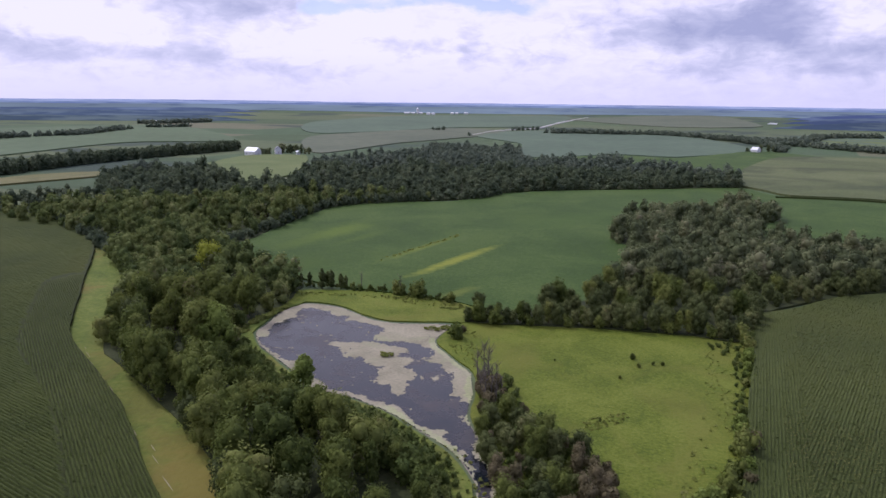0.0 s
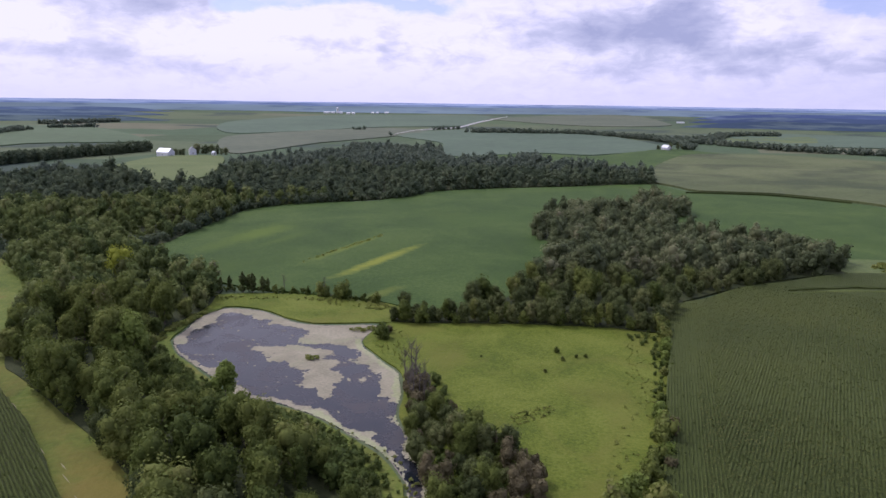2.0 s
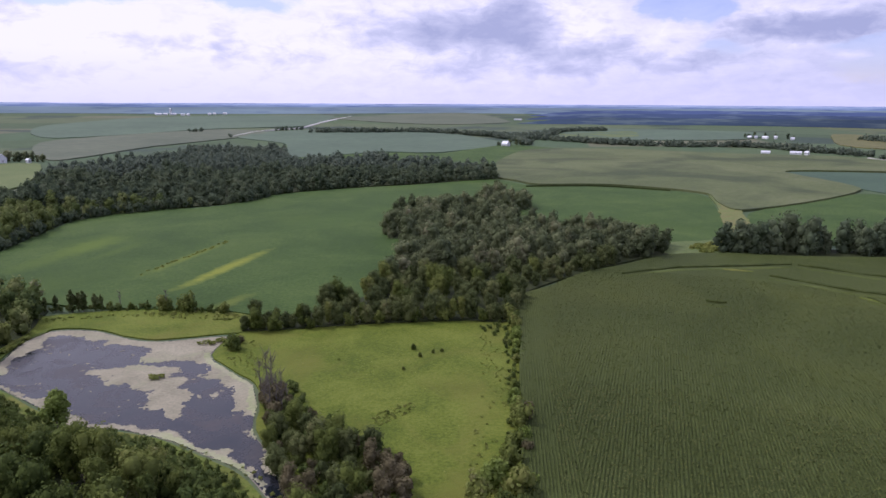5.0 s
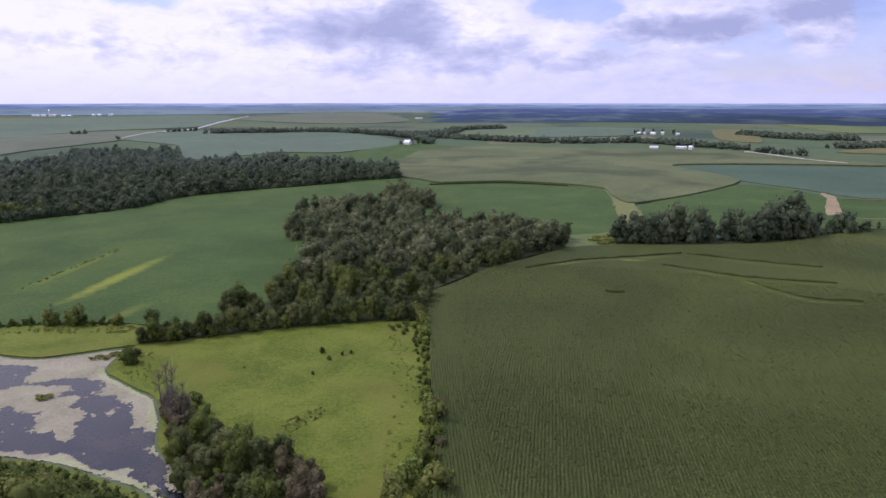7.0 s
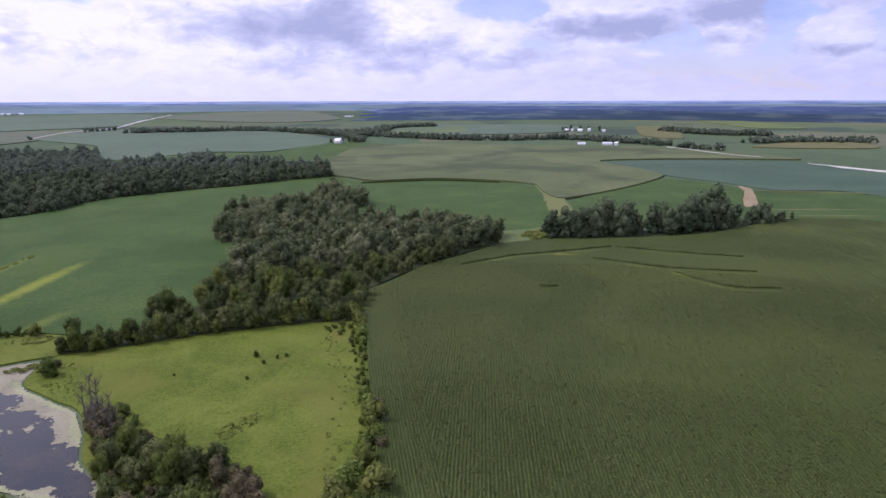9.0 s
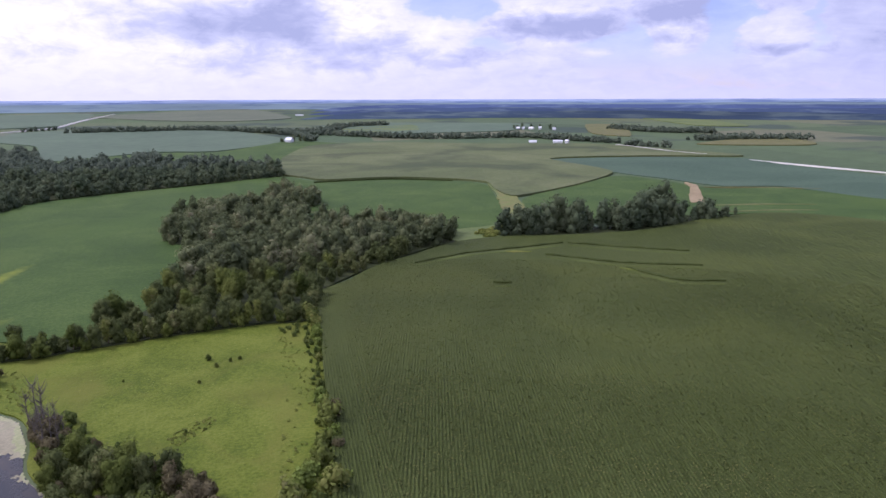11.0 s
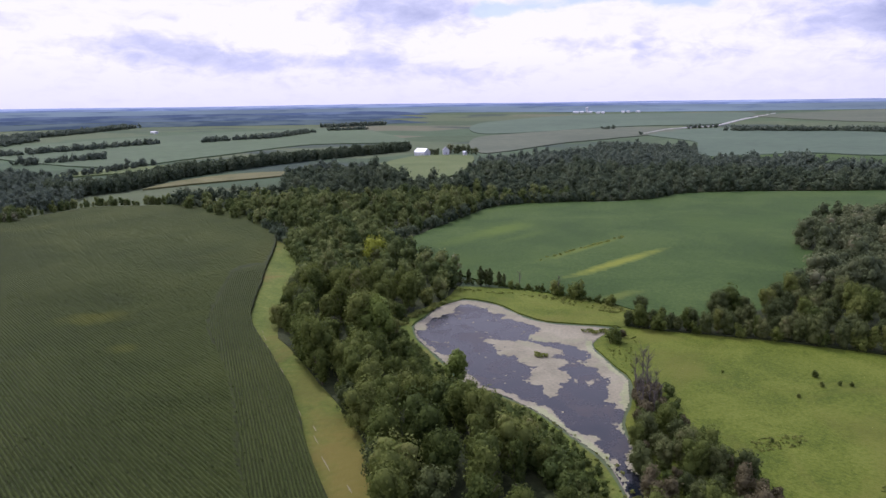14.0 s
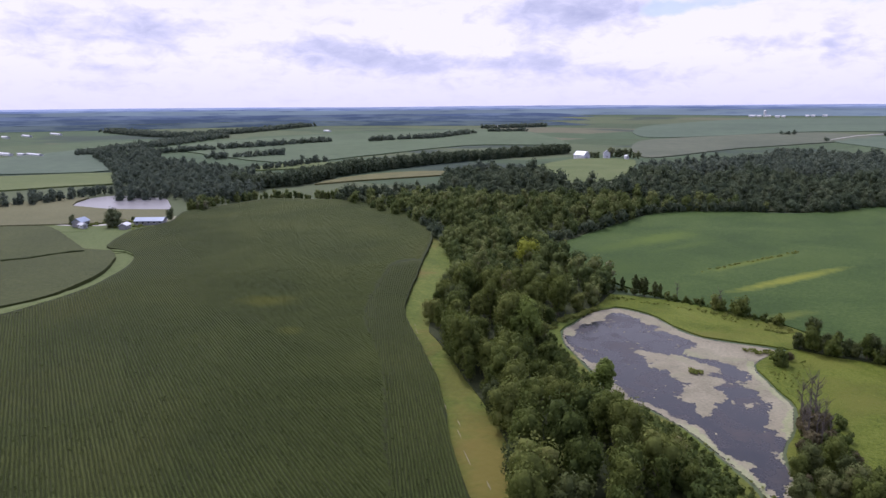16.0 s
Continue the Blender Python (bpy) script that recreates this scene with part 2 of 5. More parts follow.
YELLOWED = [(-182, 209, 20, 13, 9, (0.085, 0.092, 0.012), 0.75), (-149, 183, 20, 6, 5, (0.080, 0.088, 0.012), 0.6)]
CORN = growth("corn_leaves", (0.030, 0.042, 0.009), (0.046, 0.060, 0.012), (0.069, 0.082, 0.019), 2.2, 0.018, 0.2,
              patch=(0.064, 0.072, 0.016), patch_scale=0.01, patch_at=0.55, spots=YELLOWED)
CORN_EAST = growth("green_corn_leaves", (0.039, 0.051, 0.012), (0.056, 0.071, 0.017), (0.080, 0.095, 0.028), 2.2, 0.012, 0.2,
                   patch=(0.070, 0.084, 0.018), patch_scale=0.012, patch_at=0.52)
TASSEL = growth("corn_tassels", (0.050, 0.062, 0.014), (0.082, 0.092, 0.024), (0.130, 0.130, 0.046), 3.0, 0.02, 0.2)
# corn darkened in its colour, for standing edges that lie in shade
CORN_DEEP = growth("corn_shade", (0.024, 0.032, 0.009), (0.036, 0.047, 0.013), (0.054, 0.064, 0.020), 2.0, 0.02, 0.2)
# darker copy of the leaves, holding the shade between the rows as colour
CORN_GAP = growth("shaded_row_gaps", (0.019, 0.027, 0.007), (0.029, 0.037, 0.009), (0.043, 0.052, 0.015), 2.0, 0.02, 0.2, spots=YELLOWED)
CORN_TERRACE = growth("terrace_corn", (0.030, 0.040, 0.010), (0.046, 0.058, 0.014), (0.068, 0.080, 0.022), 1.6, 0.15, 0.2)
CORN_EDGE = growth("grassy_terrace", (0.056, 0.074, 0.018), (0.076, 0.096, 0.022), (0.100, 0.118, 0.030), 0.8, 0.04, 0.2)
CORN_FAR = growth("corn_canopy", (0.037, 0.046, 0.013), (0.052, 0.063, 0.018), (0.074, 0.083, 0.027), 0.5, 0.01, 0.5)
OLIVE = growth("tasselled_corn", (0.071, 0.089, 0.033), (0.104, 0.119, 0.046), (0.140, 0.147, 0.066), 0.3, 0.006, 0.6,
               patch=(0.046, 0.060, 0.026), patch_scale=0.007, patch_at=0.46)
SOY = growth("soybean_leaves", (0.032, 0.060, 0.012), (0.046, 0.080, 0.016), (0.068, 0.103, 0.023), 0.8, 0.02, 0.25, spread=0.11,
             patch=(0.054, 0.088, 0.015), patch_scale=0.012, patch_at=0.54,
             spots=[(8, 343, 57.5, 44, 4.6, (0.175, 0.195, 0.026), 0.95), (-10, 373, 60, 42, 3.6, (0.110, 0.140, 0.020), 0.8), (-62, 420, 66, 34, 12, (0.090, 0.130, 0.018), 0.75),
                    (-80, 385, 66, 30, 9, (0.075, 0.112, 0.017), 0.5), (-46, 400, 60, 30, 5, (0.068, 0.104, 0.016), 0.5), (7, 281, 50, 15, 4, (0.105, 0.130, 0.022), 0.8),
                    (90, 470, 40, 60, 25, (0.050, 0.088, 0.016), 0.5)])
# three far crops: paler and bluer, the haze is put into their colours
HAZED_SOY = growth("hazed_soybean", (0.070, 0.100, 0.062), (0.086, 0.120, 0.074), (0.104, 0.141, 0.086), 0.05, 0.004, 0.3)
HAZED_GREEN = growth("hazed_green_crop", (0.066, 0.094, 0.046), (0.082, 0.116, 0.056), (0.100, 0.134, 0.068), 0.05, 0.004, 0.3)
HAZED_OLIVE = growth("hazed_corn", (0.078, 0.094, 0.058), (0.100, 0.114, 0.070), (0.124, 0.134, 0.084), 0.05, 0.004, 0.5)
# bluer than the near soybeans, part of the haze being in this colour
TEAL = growth("blue_green_soybean", (0.045, 0.074, 0.044), (0.059, 0.093, 0.055), (0.078, 0.114, 0.068), 0.4, 0.008, 0.3)
HAY = growth("hay_meadow", (0.080, 0.109, 0.034), (0.108, 0.136, 0.044), (0.139, 0.160, 0.059), 0.5, 0.01, 0.3)
DRY_MEADOW = growth("dry_meadow", (0.100, 0.102, 0.046), (0.128, 0.126, 0.058), (0.158, 0.152, 0.074), 0.5, 0.012, 0.3)
TAN = growth("dry_grass", (0.086, 0.090, 0.032), (0.122, 0.118, 0.044), (0.160, 0.148, 0.060), 0.6, 0.04, 0.2)
TRACK = growth("worn_track", (0.170, 0.155, 0.085), (0.220, 0.200, 0.115), (0.270, 0.245, 0.150), 1.5, 0.1, 0.1)
DRY_WATERWAY = growth("dry_waterway", (0.105, 0.112, 0.036), (0.150, 0.142, 0.050), (0.190, 0.168, 0.070), 0.6, 0.04, 0.2, patch=(0.122, 0.150, 0.040), patch_scale=0.04, patch_at=0.44)
SOIL = growth("bare_soil", (0.190, 0.145, 0.078), (0.255, 0.195, 0.108), (0.320, 0.245, 0.145), 0.5, 0.05, 0.1)
# dark litter, with the shade under the trees put into its colour
SHADED_LITTER = growth("wood_floor", (0.020, 0.026, 0.010), (0.034, 0.042, 0.015), (0.055, 0.060, 0.024), 0.8, 0.05, 0.3)
GRAVEL = growth("gravel", (0.42, 0.39, 0.34), (0.52, 0.49, 0.44), (0.62, 0.59, 0.54), 2.0, 0.1, 0.05)
GRAVEL_DULL = growth("sandy_gravel", (0.22, 0.215, 0.13), (0.30, 0.285, 0.18), (0.40, 0.37, 0.26), 0.9, 0.08, 0.05, patch=(0.13, 0.16, 0.05), patch_scale=0.08, patch_at=0.48)
ALGAE = growth("duckweed_scum", (0.190, 0.172, 0.112), (0.255, 0.230, 0.155), (0.325, 0.292, 0.200), 1.1, 0.08, 0.05,
               patch=(0.245, 0.250, 0.140), patch_scale=0.06, patch_at=0.55)
DUCKWEED = growth("duckweed", (0.200, 0.215, 0.105), (0.275, 0.285, 0.150), (0.350, 0.345, 0.200), 1.1, 0.08, 0.05,
                  patch=(0.30, 0.27, 0.19), patch_scale=0.06, patch_at=0.5)
MUD = growth("pond_mud", (0.130, 0.110, 0.085), (0.190, 0.160, 0.130), (0.260, 0.225, 0.185), 0.8, 0.1, 0.08)


def water_material():
    m, t, b, pos, _ = material("pond_water", 0.06, 0.18)
    n = noise_node(t, pos, 0.09, 5.0, 0.6, 0.6)
    weed = noise_node(t, pos, 1.3, 4.0, 0.7)
    v = math_node(t, "ADD", math_node(t, "MULTIPLY", n.outputs[0], 0.7), math_node(t, "MULTIPLY", weed.outputs[0], 0.3))
    col = ramp_node(t, v, [(0.40, (0.009, 0.012, 0.016)), (0.52, (0.022, 0.022, 0.025)), (0.66, (0.060, 0.052, 0.050))])
    t.links.new(col, b.inputs["Base Color"])
    t.links.new(ramp_node(t, v, [(0.42, 0.08), (0.62, 0.45)]), b.inputs["Roughness"])
    ripple = noise_node(t, pos, 2.5, 3.0, 0.6)
    bump(t, b, ripple.outputs[0], 0.12, 0.05)
    return m


WATER = water_material()


def leaf_material(name, stops, by_object):
    """Foliage: tint from tree to tree, from cluster to cluster, and some light through the leaf."""
    m, t, b, pos, obj = material(name, 0.75, 0.08)
    geo = t.nodes.new("ShaderNodeNewGeometry")
    if by_object:
        info = t.nodes.new("ShaderNodeObjectInfo")
        tint = info.outputs["Random"]
    else:
        att = t.nodes.new("ShaderNodeAttribute")
        att.attribute_name = "tint"
        tint = att.outputs["Fac"]
    v = math_node(t, "ADD", math_node(t, "MULTIPLY", tint, 0.70), math_node(t, "MULTIPLY", geo.outputs["Random Per Island"], 0.30))
    col = ramp_node(t, v, stops)
    n = noise_node(t, pos, 1.5, 3.0)
    hsv = t.nodes.new("ShaderNodeHueSaturation")
    t.links.new(col, hsv.inputs["Color"])
    t.links.new(math_node(t, "ADD", 0.65, math_node(t, "MULTIPLY", n.outputs[0], 0.7)), hsv.inputs["Value"])
    t.links.new(hsv.outputs[0], b.inputs["Base Color"])
    trans = t.nodes.new("ShaderNodeBsdfTranslucent")
    t.links.new(hsv.outputs[0], trans.inputs[0])
    mixer = t.nodes.new("ShaderNodeMixShader")
    mixer.inputs[0].default_value = 0.32
    t.links.new(b.outputs[0], mixer.inputs[1])
    t.links.new(trans.outputs[0], mixer.inputs[2])
    t.links.new(mixer.outputs[0], t.nodes["Material Output"].inputs[0])
    return m


GREENS = [(0.0, (0.046, 0.066, 0.016)), (0.3, (0.078, 0.102, 0.022)), (0.55, (0.112, 0.135, 0.029)), (0.8, (0.146, 0.168, 0.040)), (0.95, (0.174, 0.184, 0.050)), (1.0, (0.185, 0.170, 0.090))]
DULL = [(0.0, (0.062, 0.078, 0.036)), (0.35, (0.104, 0.124, 0.056)), (0.65, (0.150, 0.168, 0.078)), (0.85, (0.190, 0.202, 0.098)), (1.0, (0.228, 0.208, 0.124))]
# forest greens with some haze mixed in
HAZED_FOREST = [(0.0, (0.062, 0.084, 0.048)), (0.5, (0.098, 0.124, 0.066)), (0.9, (0.134, 0.158, 0.084)), (1.0, (0.172, 0.184, 0.100))]
LEAF = leaf_material("leaves", [(v, (r * 1.12, g * 1.1, b * 1.15)) for v, (r, g, b) in GREENS], True)
LEAF_DULL = leaf_material("dull_leaves", [(v, (r * 0.82, g * 0.84, b * 0.62)) for v, (r, g, b) in DULL], True)
LEAF_YELLOW = leaf_material("yellow_green_leaves", [(0.0, (0.26, 0.29, 0.035)), (1.0, (0.36, 0.37, 0.055))], True)
LEAF_PALE = leaf_material("pale_green_leaves", [(0.0, (0.135, 0.180, 0.036)), (1.0, (0.195, 0.240, 0.055))], True)
LEAF_BROWN = leaf_material("browned_leaves", [(0.0, (0.096, 0.086, 0.040)), (1.0, (0.160, 0.134, 0.072))], True)
# woods farther off: leaf tints paled and blued for the haze between
WOODS = leaf_material("woodland_leaves", [(v, (r * 1.2, g * 1.2, b * 1.6)) for v, (r, g, b) in GREENS], False)
WOODS_DULL = leaf_material("woodland_dull_leaves", DULL, False)
WOODS_DEEP = leaf_material("deep_woodland_leaves", HAZED_FOREST, False)
THICKET = leaf_material("thicket_leaves", [(0.0, (0.062, 0.088, 0.022)), (0.6, (0.100, 0.128, 0.032)), (1.0, (0.150, 0.165, 0.050))], False)
BUSHES = leaf_material("shrub_leaves", [(0.0, (0.130, 0.165, 0.036)), (1.0, (0.250, 0.260, 0.070))], False)
# foliage of the far woods, with distance haze mixed into the leaf colour
HAZED_LEAF = leaf_material("hazed_far_leaves", [(0.0, (0.100, 0.126, 0.086)), (0.6, (0.128, 0.156, 0.106)), (1.0, (0.162, 0.186, 0.122))], False)


def plain(name, colour, rough=0.7, metal=0.0, wear=0.25, scale=3.0):
    m, t, b, pos, obj = material(name, rough, 0.4)
    n = noise_node(t, obj, scale, 5.0, 0.65)
    dark = tuple(c * (1 - wear) for c in colour)
    t.links.new(mix_node(t, n.outputs[0], dark, tuple(min(1, c * (1 + wear * 0.6)) for c in colour)), b.inputs["Base Color"])
    b.inputs["Metallic"].default_value = metal
    bump(t, b, n.outputs[0], 0.3, 0.02)
    return m


# far pond water: the glare of the sky is put into its pale base
GLARE_WATER = plain("glare_pale_water", (0.21, 0.20, 0.20), 0.30, 0, 0.2, 0.02)
BARK = plain("bark", (0.13, 0.10, 0.075), 0.9, 0, 0.4, 4.0)
DEADWOOD = plain("dead_wood", (0.135, 0.115, 0.092), 0.9, 0, 0.4, 4.0)
WHITE_WALL = plain("white_boards", (0.66, 0.66, 0.65), 0.6, 0, 0.15, 0.6)
GREY_WALL = plain("weathered_grey_boards", (0.30, 0.29, 0.28), 0.8, 0, 0.3, 0.8)
WHITE_ROOF = plain("white_metal_roof", (0.66, 0.66, 0.67), 0.4, 0, 0.12, 0.5)
GREY_ROOF = plain("grey_shingle_roof", (0.25, 0.25, 0.27), 0.8, 0, 0.3, 1.0)
BLUE_ROOF = plain("blue_grey_metal_roof", (0.30, 0.36, 0.46), 0.4, 0, 0.2, 0.5)
GLASS = plain("window_glass", (0.05, 0.06, 0.07), 0.1, 0, 0.1)
DOOR = plain("door_paint", (0.35, 0.33, 0.30), 0.6)
STEEL = plain("galvanised_steel", (0.62, 0.63, 0.65), 0.4, 0.5, 0.2)


# ---------------------------------------------------------------- geometry helpers
from mathutils import geometry


def land(x, y):
    """Height of the ground: level round the pond, rising and rolling far away."""
    d = math.hypot(x, y)
    e = max(0.0, d - 1000.0)
    k = min(1.0, max(0.0, (d - 1300.0) / 900.0))
    return 52 * (e * e / (e + 500)) / 3259.5 + 3.0 * k * math.sin(x / 310 + 1) * math.sin(y / 270)


def mesh_from(name, verts, tris, mats, index=None, tint=None):
    verts, tris = np.asarray(verts, np.float32), np.asarray(tris, np.int32)
    me = bpy.data.meshes.new(name)
    me.vertices.add(len(verts))
    me.vertices.foreach_set("co", verts.ravel())
    me.loops.add(len(tris) * 3)
    me.loops.foreach_set("vertex_index", tris.ravel())
    me.polygons.add(len(tris))
    me.polygons.foreach_set("loop_start", np.arange(0, len(tris) * 3, 3, dtype=np.int32))
    for m in mats:
        me.materials.append(m)
    if index is not None:
        me.polygons.foreach_set("material_index", np.asarray(index, np.int32))
    if tint is not None:
        me.attributes.new("tint", "FLOAT", "POINT").data.foreach_set("value", np.asarray(tint, np.float32))
    me.update(calc_edges=True)
    return me


def part(name, bm, mat, parent=None, label=""):
    me = bpy.data.meshes.new(name)
    bm.normal_update()
    bm.to_mesh(me)
    bm.free()
    me.materials.append(mat)
    ob = new(name, me)
    ob.parent = parent
    return tagged(ob, label)


def smooth_outline(points, step, rough=0.0, seed=1, closed=True):
    """A flowing line through the corners, with an uneven edge."""
    p = [Vector((*q, 0)) for q in points]
    n = len(p)
    out = []
    for i in range(n if closed else n - 1):
        a, b, c, d = (p[(i + k) % n] if closed else p[min(max(i + k, 0), n - 1)] for k in (-1, 0, 1, 2))
        m1, m2 = (c - a) * 0.4, (d - b) * 0.4
        lim = (c - b).length * 0.9
        m1 = m1 * min(1, lim / max(m1.length, 1e-6))
        m2 = m2 * min(1, lim / max(m2.length, 1e-6))
        k = max(1, int((c - b).length / step))
        for j in range(k):
            s = j / k
            q = b * (2 * s ** 3 - 3 * s * s + 1) + m1 * (s ** 3 - 2 * s * s + s) + c * (3 * s * s - 2 * s ** 3) + m2 * (s ** 3 - s * s)
            if rough:
                q = q + Vector((noise.noise((q.x / step / 1.7, q.y / step / 1.7, seed)), noise.noise((q.x / step / 1.7, q.y / step / 1.7, seed + 9)), 0)) * rough
            out.append((q.x, q.y))
    if not closed:
        out.append(tuple(points[-1]))
    return out


def inside(poly, x, y):
    x, y = np.asarray(x, float), np.asarray(y, float)
    hit = np.zeros(x.shape, bool)
    for (ax, ay), (bx, by) in zip(poly, poly[1:] + poly[:1]):
        if ay == by:
            continue
        hit ^= ((ay > y) != (by > y)) & (x < (bx - ax) * (y - ay) / (by - ay) + ax)
    return hit


def sheet(name, outline, top, mat, step=6.0, rough=0.6, cell=70.0, label="", category="", kind="structure"):
    """A crop, meadow or bed as a slab on the land, with its own standing edge."""
    line = smooth_outline(outline, step, rough, len(name))
    pts = [Vector(q) for q in line]
    xs, ys = [q[0] for q in line], [q[1] for q in line]
    if max(math.hypot(x, y) for x, y in line) > 950:
        gx, gy = np.meshgrid(np.arange(min(xs), max(xs), cell), np.arange(min(ys), max(ys), cell))
        ok = inside(line, gx, gy)
        pts += [Vector((float(x), float(y))) for x, y in zip(gx[ok], gy[ok])]
    n = len(line)
    co, _, faces, *_ = geometry.delaunay_2d_cdt(pts, [(k, (k + 1) % n) for k in range(n)], [list(range(n))], 1, 0.01)
    bm = bmesh.new()
    vs = [bm.verts.new((q.x, q.y, 0)) for q in co]
    for f in faces:
        bm.faces.new([vs[k] for k in f])
    bmesh.ops.delete(bm, geom=[v for v in bm.verts if not v.link_faces], context="VERTS")
    bm.normal_update()
    bmesh.ops.reverse_faces(bm, faces=[f for f in bm.faces if f.normal.z < 0])
    for v in bm.verts:
        v.co.z = land(v.co.x, v.co.y) + top
    rim = [e for e in bm.edges if e.is_boundary]
    made = bmesh.ops.extrude_edge_only(bm, edges=rim)
    for v in made["geom"]:
        if isinstance(v, bmesh.types.BMVert):
            v.co.z -= top + 0.4
    ob = part(name, bm, mat)
    return tagged(ob, label, category, kind=kind)


def ribbon(name, points, width, top, mat, label, category, step=5.0, kind="structure"):
    """A long narrow strip (lane, terrace, weed row) with a rounded back."""
    line = smooth_outline(points, step, closed=False)
    bm = bmesh.new()
    rows = []
    for i, (x, y) in enumerate(line):
        ax, ay = line[max(0, i - 1)]
        bx, by = line[min(len(line) - 1, i + 1)]
        d = Vector((bx - ax, by - ay, 0)).normalized()
        s = Vector((-d.y, d.x, 0))
        taper = min(1.0, 0.25 + 3.0 * min(i, len(line) - 1 - i) / len(line))
        w = width * taper * (0.85 + 0.5 * noise.noise((x / 9, y / 9, 3)) + 0.35 * noise.noise((x / 2.5, y / 2.5, 8)))
        z = land(x, y) + (0.45 * noise.noise((x / 6, y / 6, 5)) if top > 2.8 else 0.0)
        rows.append([bm.verts.new((x + s.x * w * k, y + s.y * w * k, z + h)) for k, h in ((-0.5, -0.3), (-0.42, top * 0.9), (0, top), (0.42, top * 0.9), (0.5, -0.3))])
    for a, b in zip(rows, rows[1:]):
        for k in range(4):
            bm.faces.new((a[k + 1], a[k], b[k], b[k + 1]))
    return tagged(part(name, bm, mat), label, category, kind=kind)


# ---------------------------------------------------------------- ground
def build_ground():
    radii = [0.0] + [20 * 1.055 ** k for k in range(103)]
    radii = [r for r in radii if r < 4750] + [4800.0]
    n = 320
    bm = bmesh.new()
    rings = []
    for r in radii[1:]:
        rings.append([bm.verts.new((r * math.sin(2 * math.pi * k / n), r * math.cos(2 * math.pi * k / n),
                                    land(r * math.sin(2 * math.pi * k / n), r * math.cos(2 * math.pi * k / n)))) for k in range(n)])
    mid = bm.verts.new((0, 0, 0))
    for k in range(n):
        bm.faces.new((mid, rings[0][(k + 1) % n], rings[0][k]))
    for a, b in zip(rings, rings[1:]):
        for k in range(n):
            bm.faces.new((a[k], a[(k + 1) % n], b[(k + 1) % n], b[k]))
    bmesh.ops.recalc_face_normals(bm, faces=bm.faces)
    if sum(f.normal.z for f in bm.faces) < 0:
        bmesh.ops.reverse_faces(bm, faces=bm.faces)
    tagged(part("ground", bm, GRASS), "rolling green farmland of rough grass", "ground", kind="structure")


build_ground()


def build_hills():
    """Hazy wooded ridges along the horizon, as a plain glowing backdrop of distance."""
    full, west, east = (-180, 180), (10, 90), (-85, -22)
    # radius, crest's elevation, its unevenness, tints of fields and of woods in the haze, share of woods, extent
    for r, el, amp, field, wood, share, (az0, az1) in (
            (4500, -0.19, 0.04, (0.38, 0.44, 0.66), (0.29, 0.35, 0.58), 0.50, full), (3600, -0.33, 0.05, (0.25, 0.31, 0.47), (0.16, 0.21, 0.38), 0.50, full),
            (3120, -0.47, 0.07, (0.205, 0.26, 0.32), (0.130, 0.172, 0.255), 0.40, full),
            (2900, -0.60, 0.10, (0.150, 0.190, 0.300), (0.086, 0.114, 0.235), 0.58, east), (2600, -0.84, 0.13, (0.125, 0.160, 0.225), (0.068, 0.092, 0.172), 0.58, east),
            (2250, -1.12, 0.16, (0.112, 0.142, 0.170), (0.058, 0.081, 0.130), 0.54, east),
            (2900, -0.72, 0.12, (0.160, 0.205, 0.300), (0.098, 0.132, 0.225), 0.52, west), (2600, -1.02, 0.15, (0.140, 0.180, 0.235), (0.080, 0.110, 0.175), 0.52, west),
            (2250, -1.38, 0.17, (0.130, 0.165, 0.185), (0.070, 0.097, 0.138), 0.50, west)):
        m = bpy.data.materials.new("hazy_distance")
        m.use_nodes = True
        t = m.node_tree
        t.nodes.clear()
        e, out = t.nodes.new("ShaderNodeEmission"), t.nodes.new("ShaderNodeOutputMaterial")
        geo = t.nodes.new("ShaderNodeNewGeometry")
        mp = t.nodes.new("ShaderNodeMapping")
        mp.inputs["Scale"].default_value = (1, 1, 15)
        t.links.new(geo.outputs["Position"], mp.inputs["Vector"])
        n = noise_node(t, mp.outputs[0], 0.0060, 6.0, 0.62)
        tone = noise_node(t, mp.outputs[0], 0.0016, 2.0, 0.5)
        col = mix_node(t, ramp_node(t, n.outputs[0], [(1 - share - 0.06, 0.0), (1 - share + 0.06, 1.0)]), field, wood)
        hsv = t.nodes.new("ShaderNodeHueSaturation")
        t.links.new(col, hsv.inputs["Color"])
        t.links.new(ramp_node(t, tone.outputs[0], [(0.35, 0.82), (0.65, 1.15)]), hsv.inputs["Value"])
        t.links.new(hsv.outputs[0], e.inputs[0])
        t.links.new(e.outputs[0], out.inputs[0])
        bm = bmesh.new()
        last = None
        for k in range(int((az1 - az0) * 6) + 1):
            a = radians(az0 + k / 6)
            x, y = -r * math.sin(a), r * math.cos(a)
            wave = noise.noise((x / 900, y / 900, r)) * amp + noise.noise((x / 110, y / 110, r)) * amp * 0.4
            if az1 < 180:
                wave -= 1.2 * max(0.0, 1 - min(k, (az1 - az0) * 6 - k) / 60) ** 2
            top = 80 + r * math.tan(radians(el + wave))
            pair = (bm.verts.new((x, y, land(x, y) - 25)), bm.verts.new((x, y, top)))
            if last:
                bm.faces.new((last[0], pair[0], pair[1], last[1]))
            last = pair
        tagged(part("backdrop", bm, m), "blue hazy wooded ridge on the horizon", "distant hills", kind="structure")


build_hills()

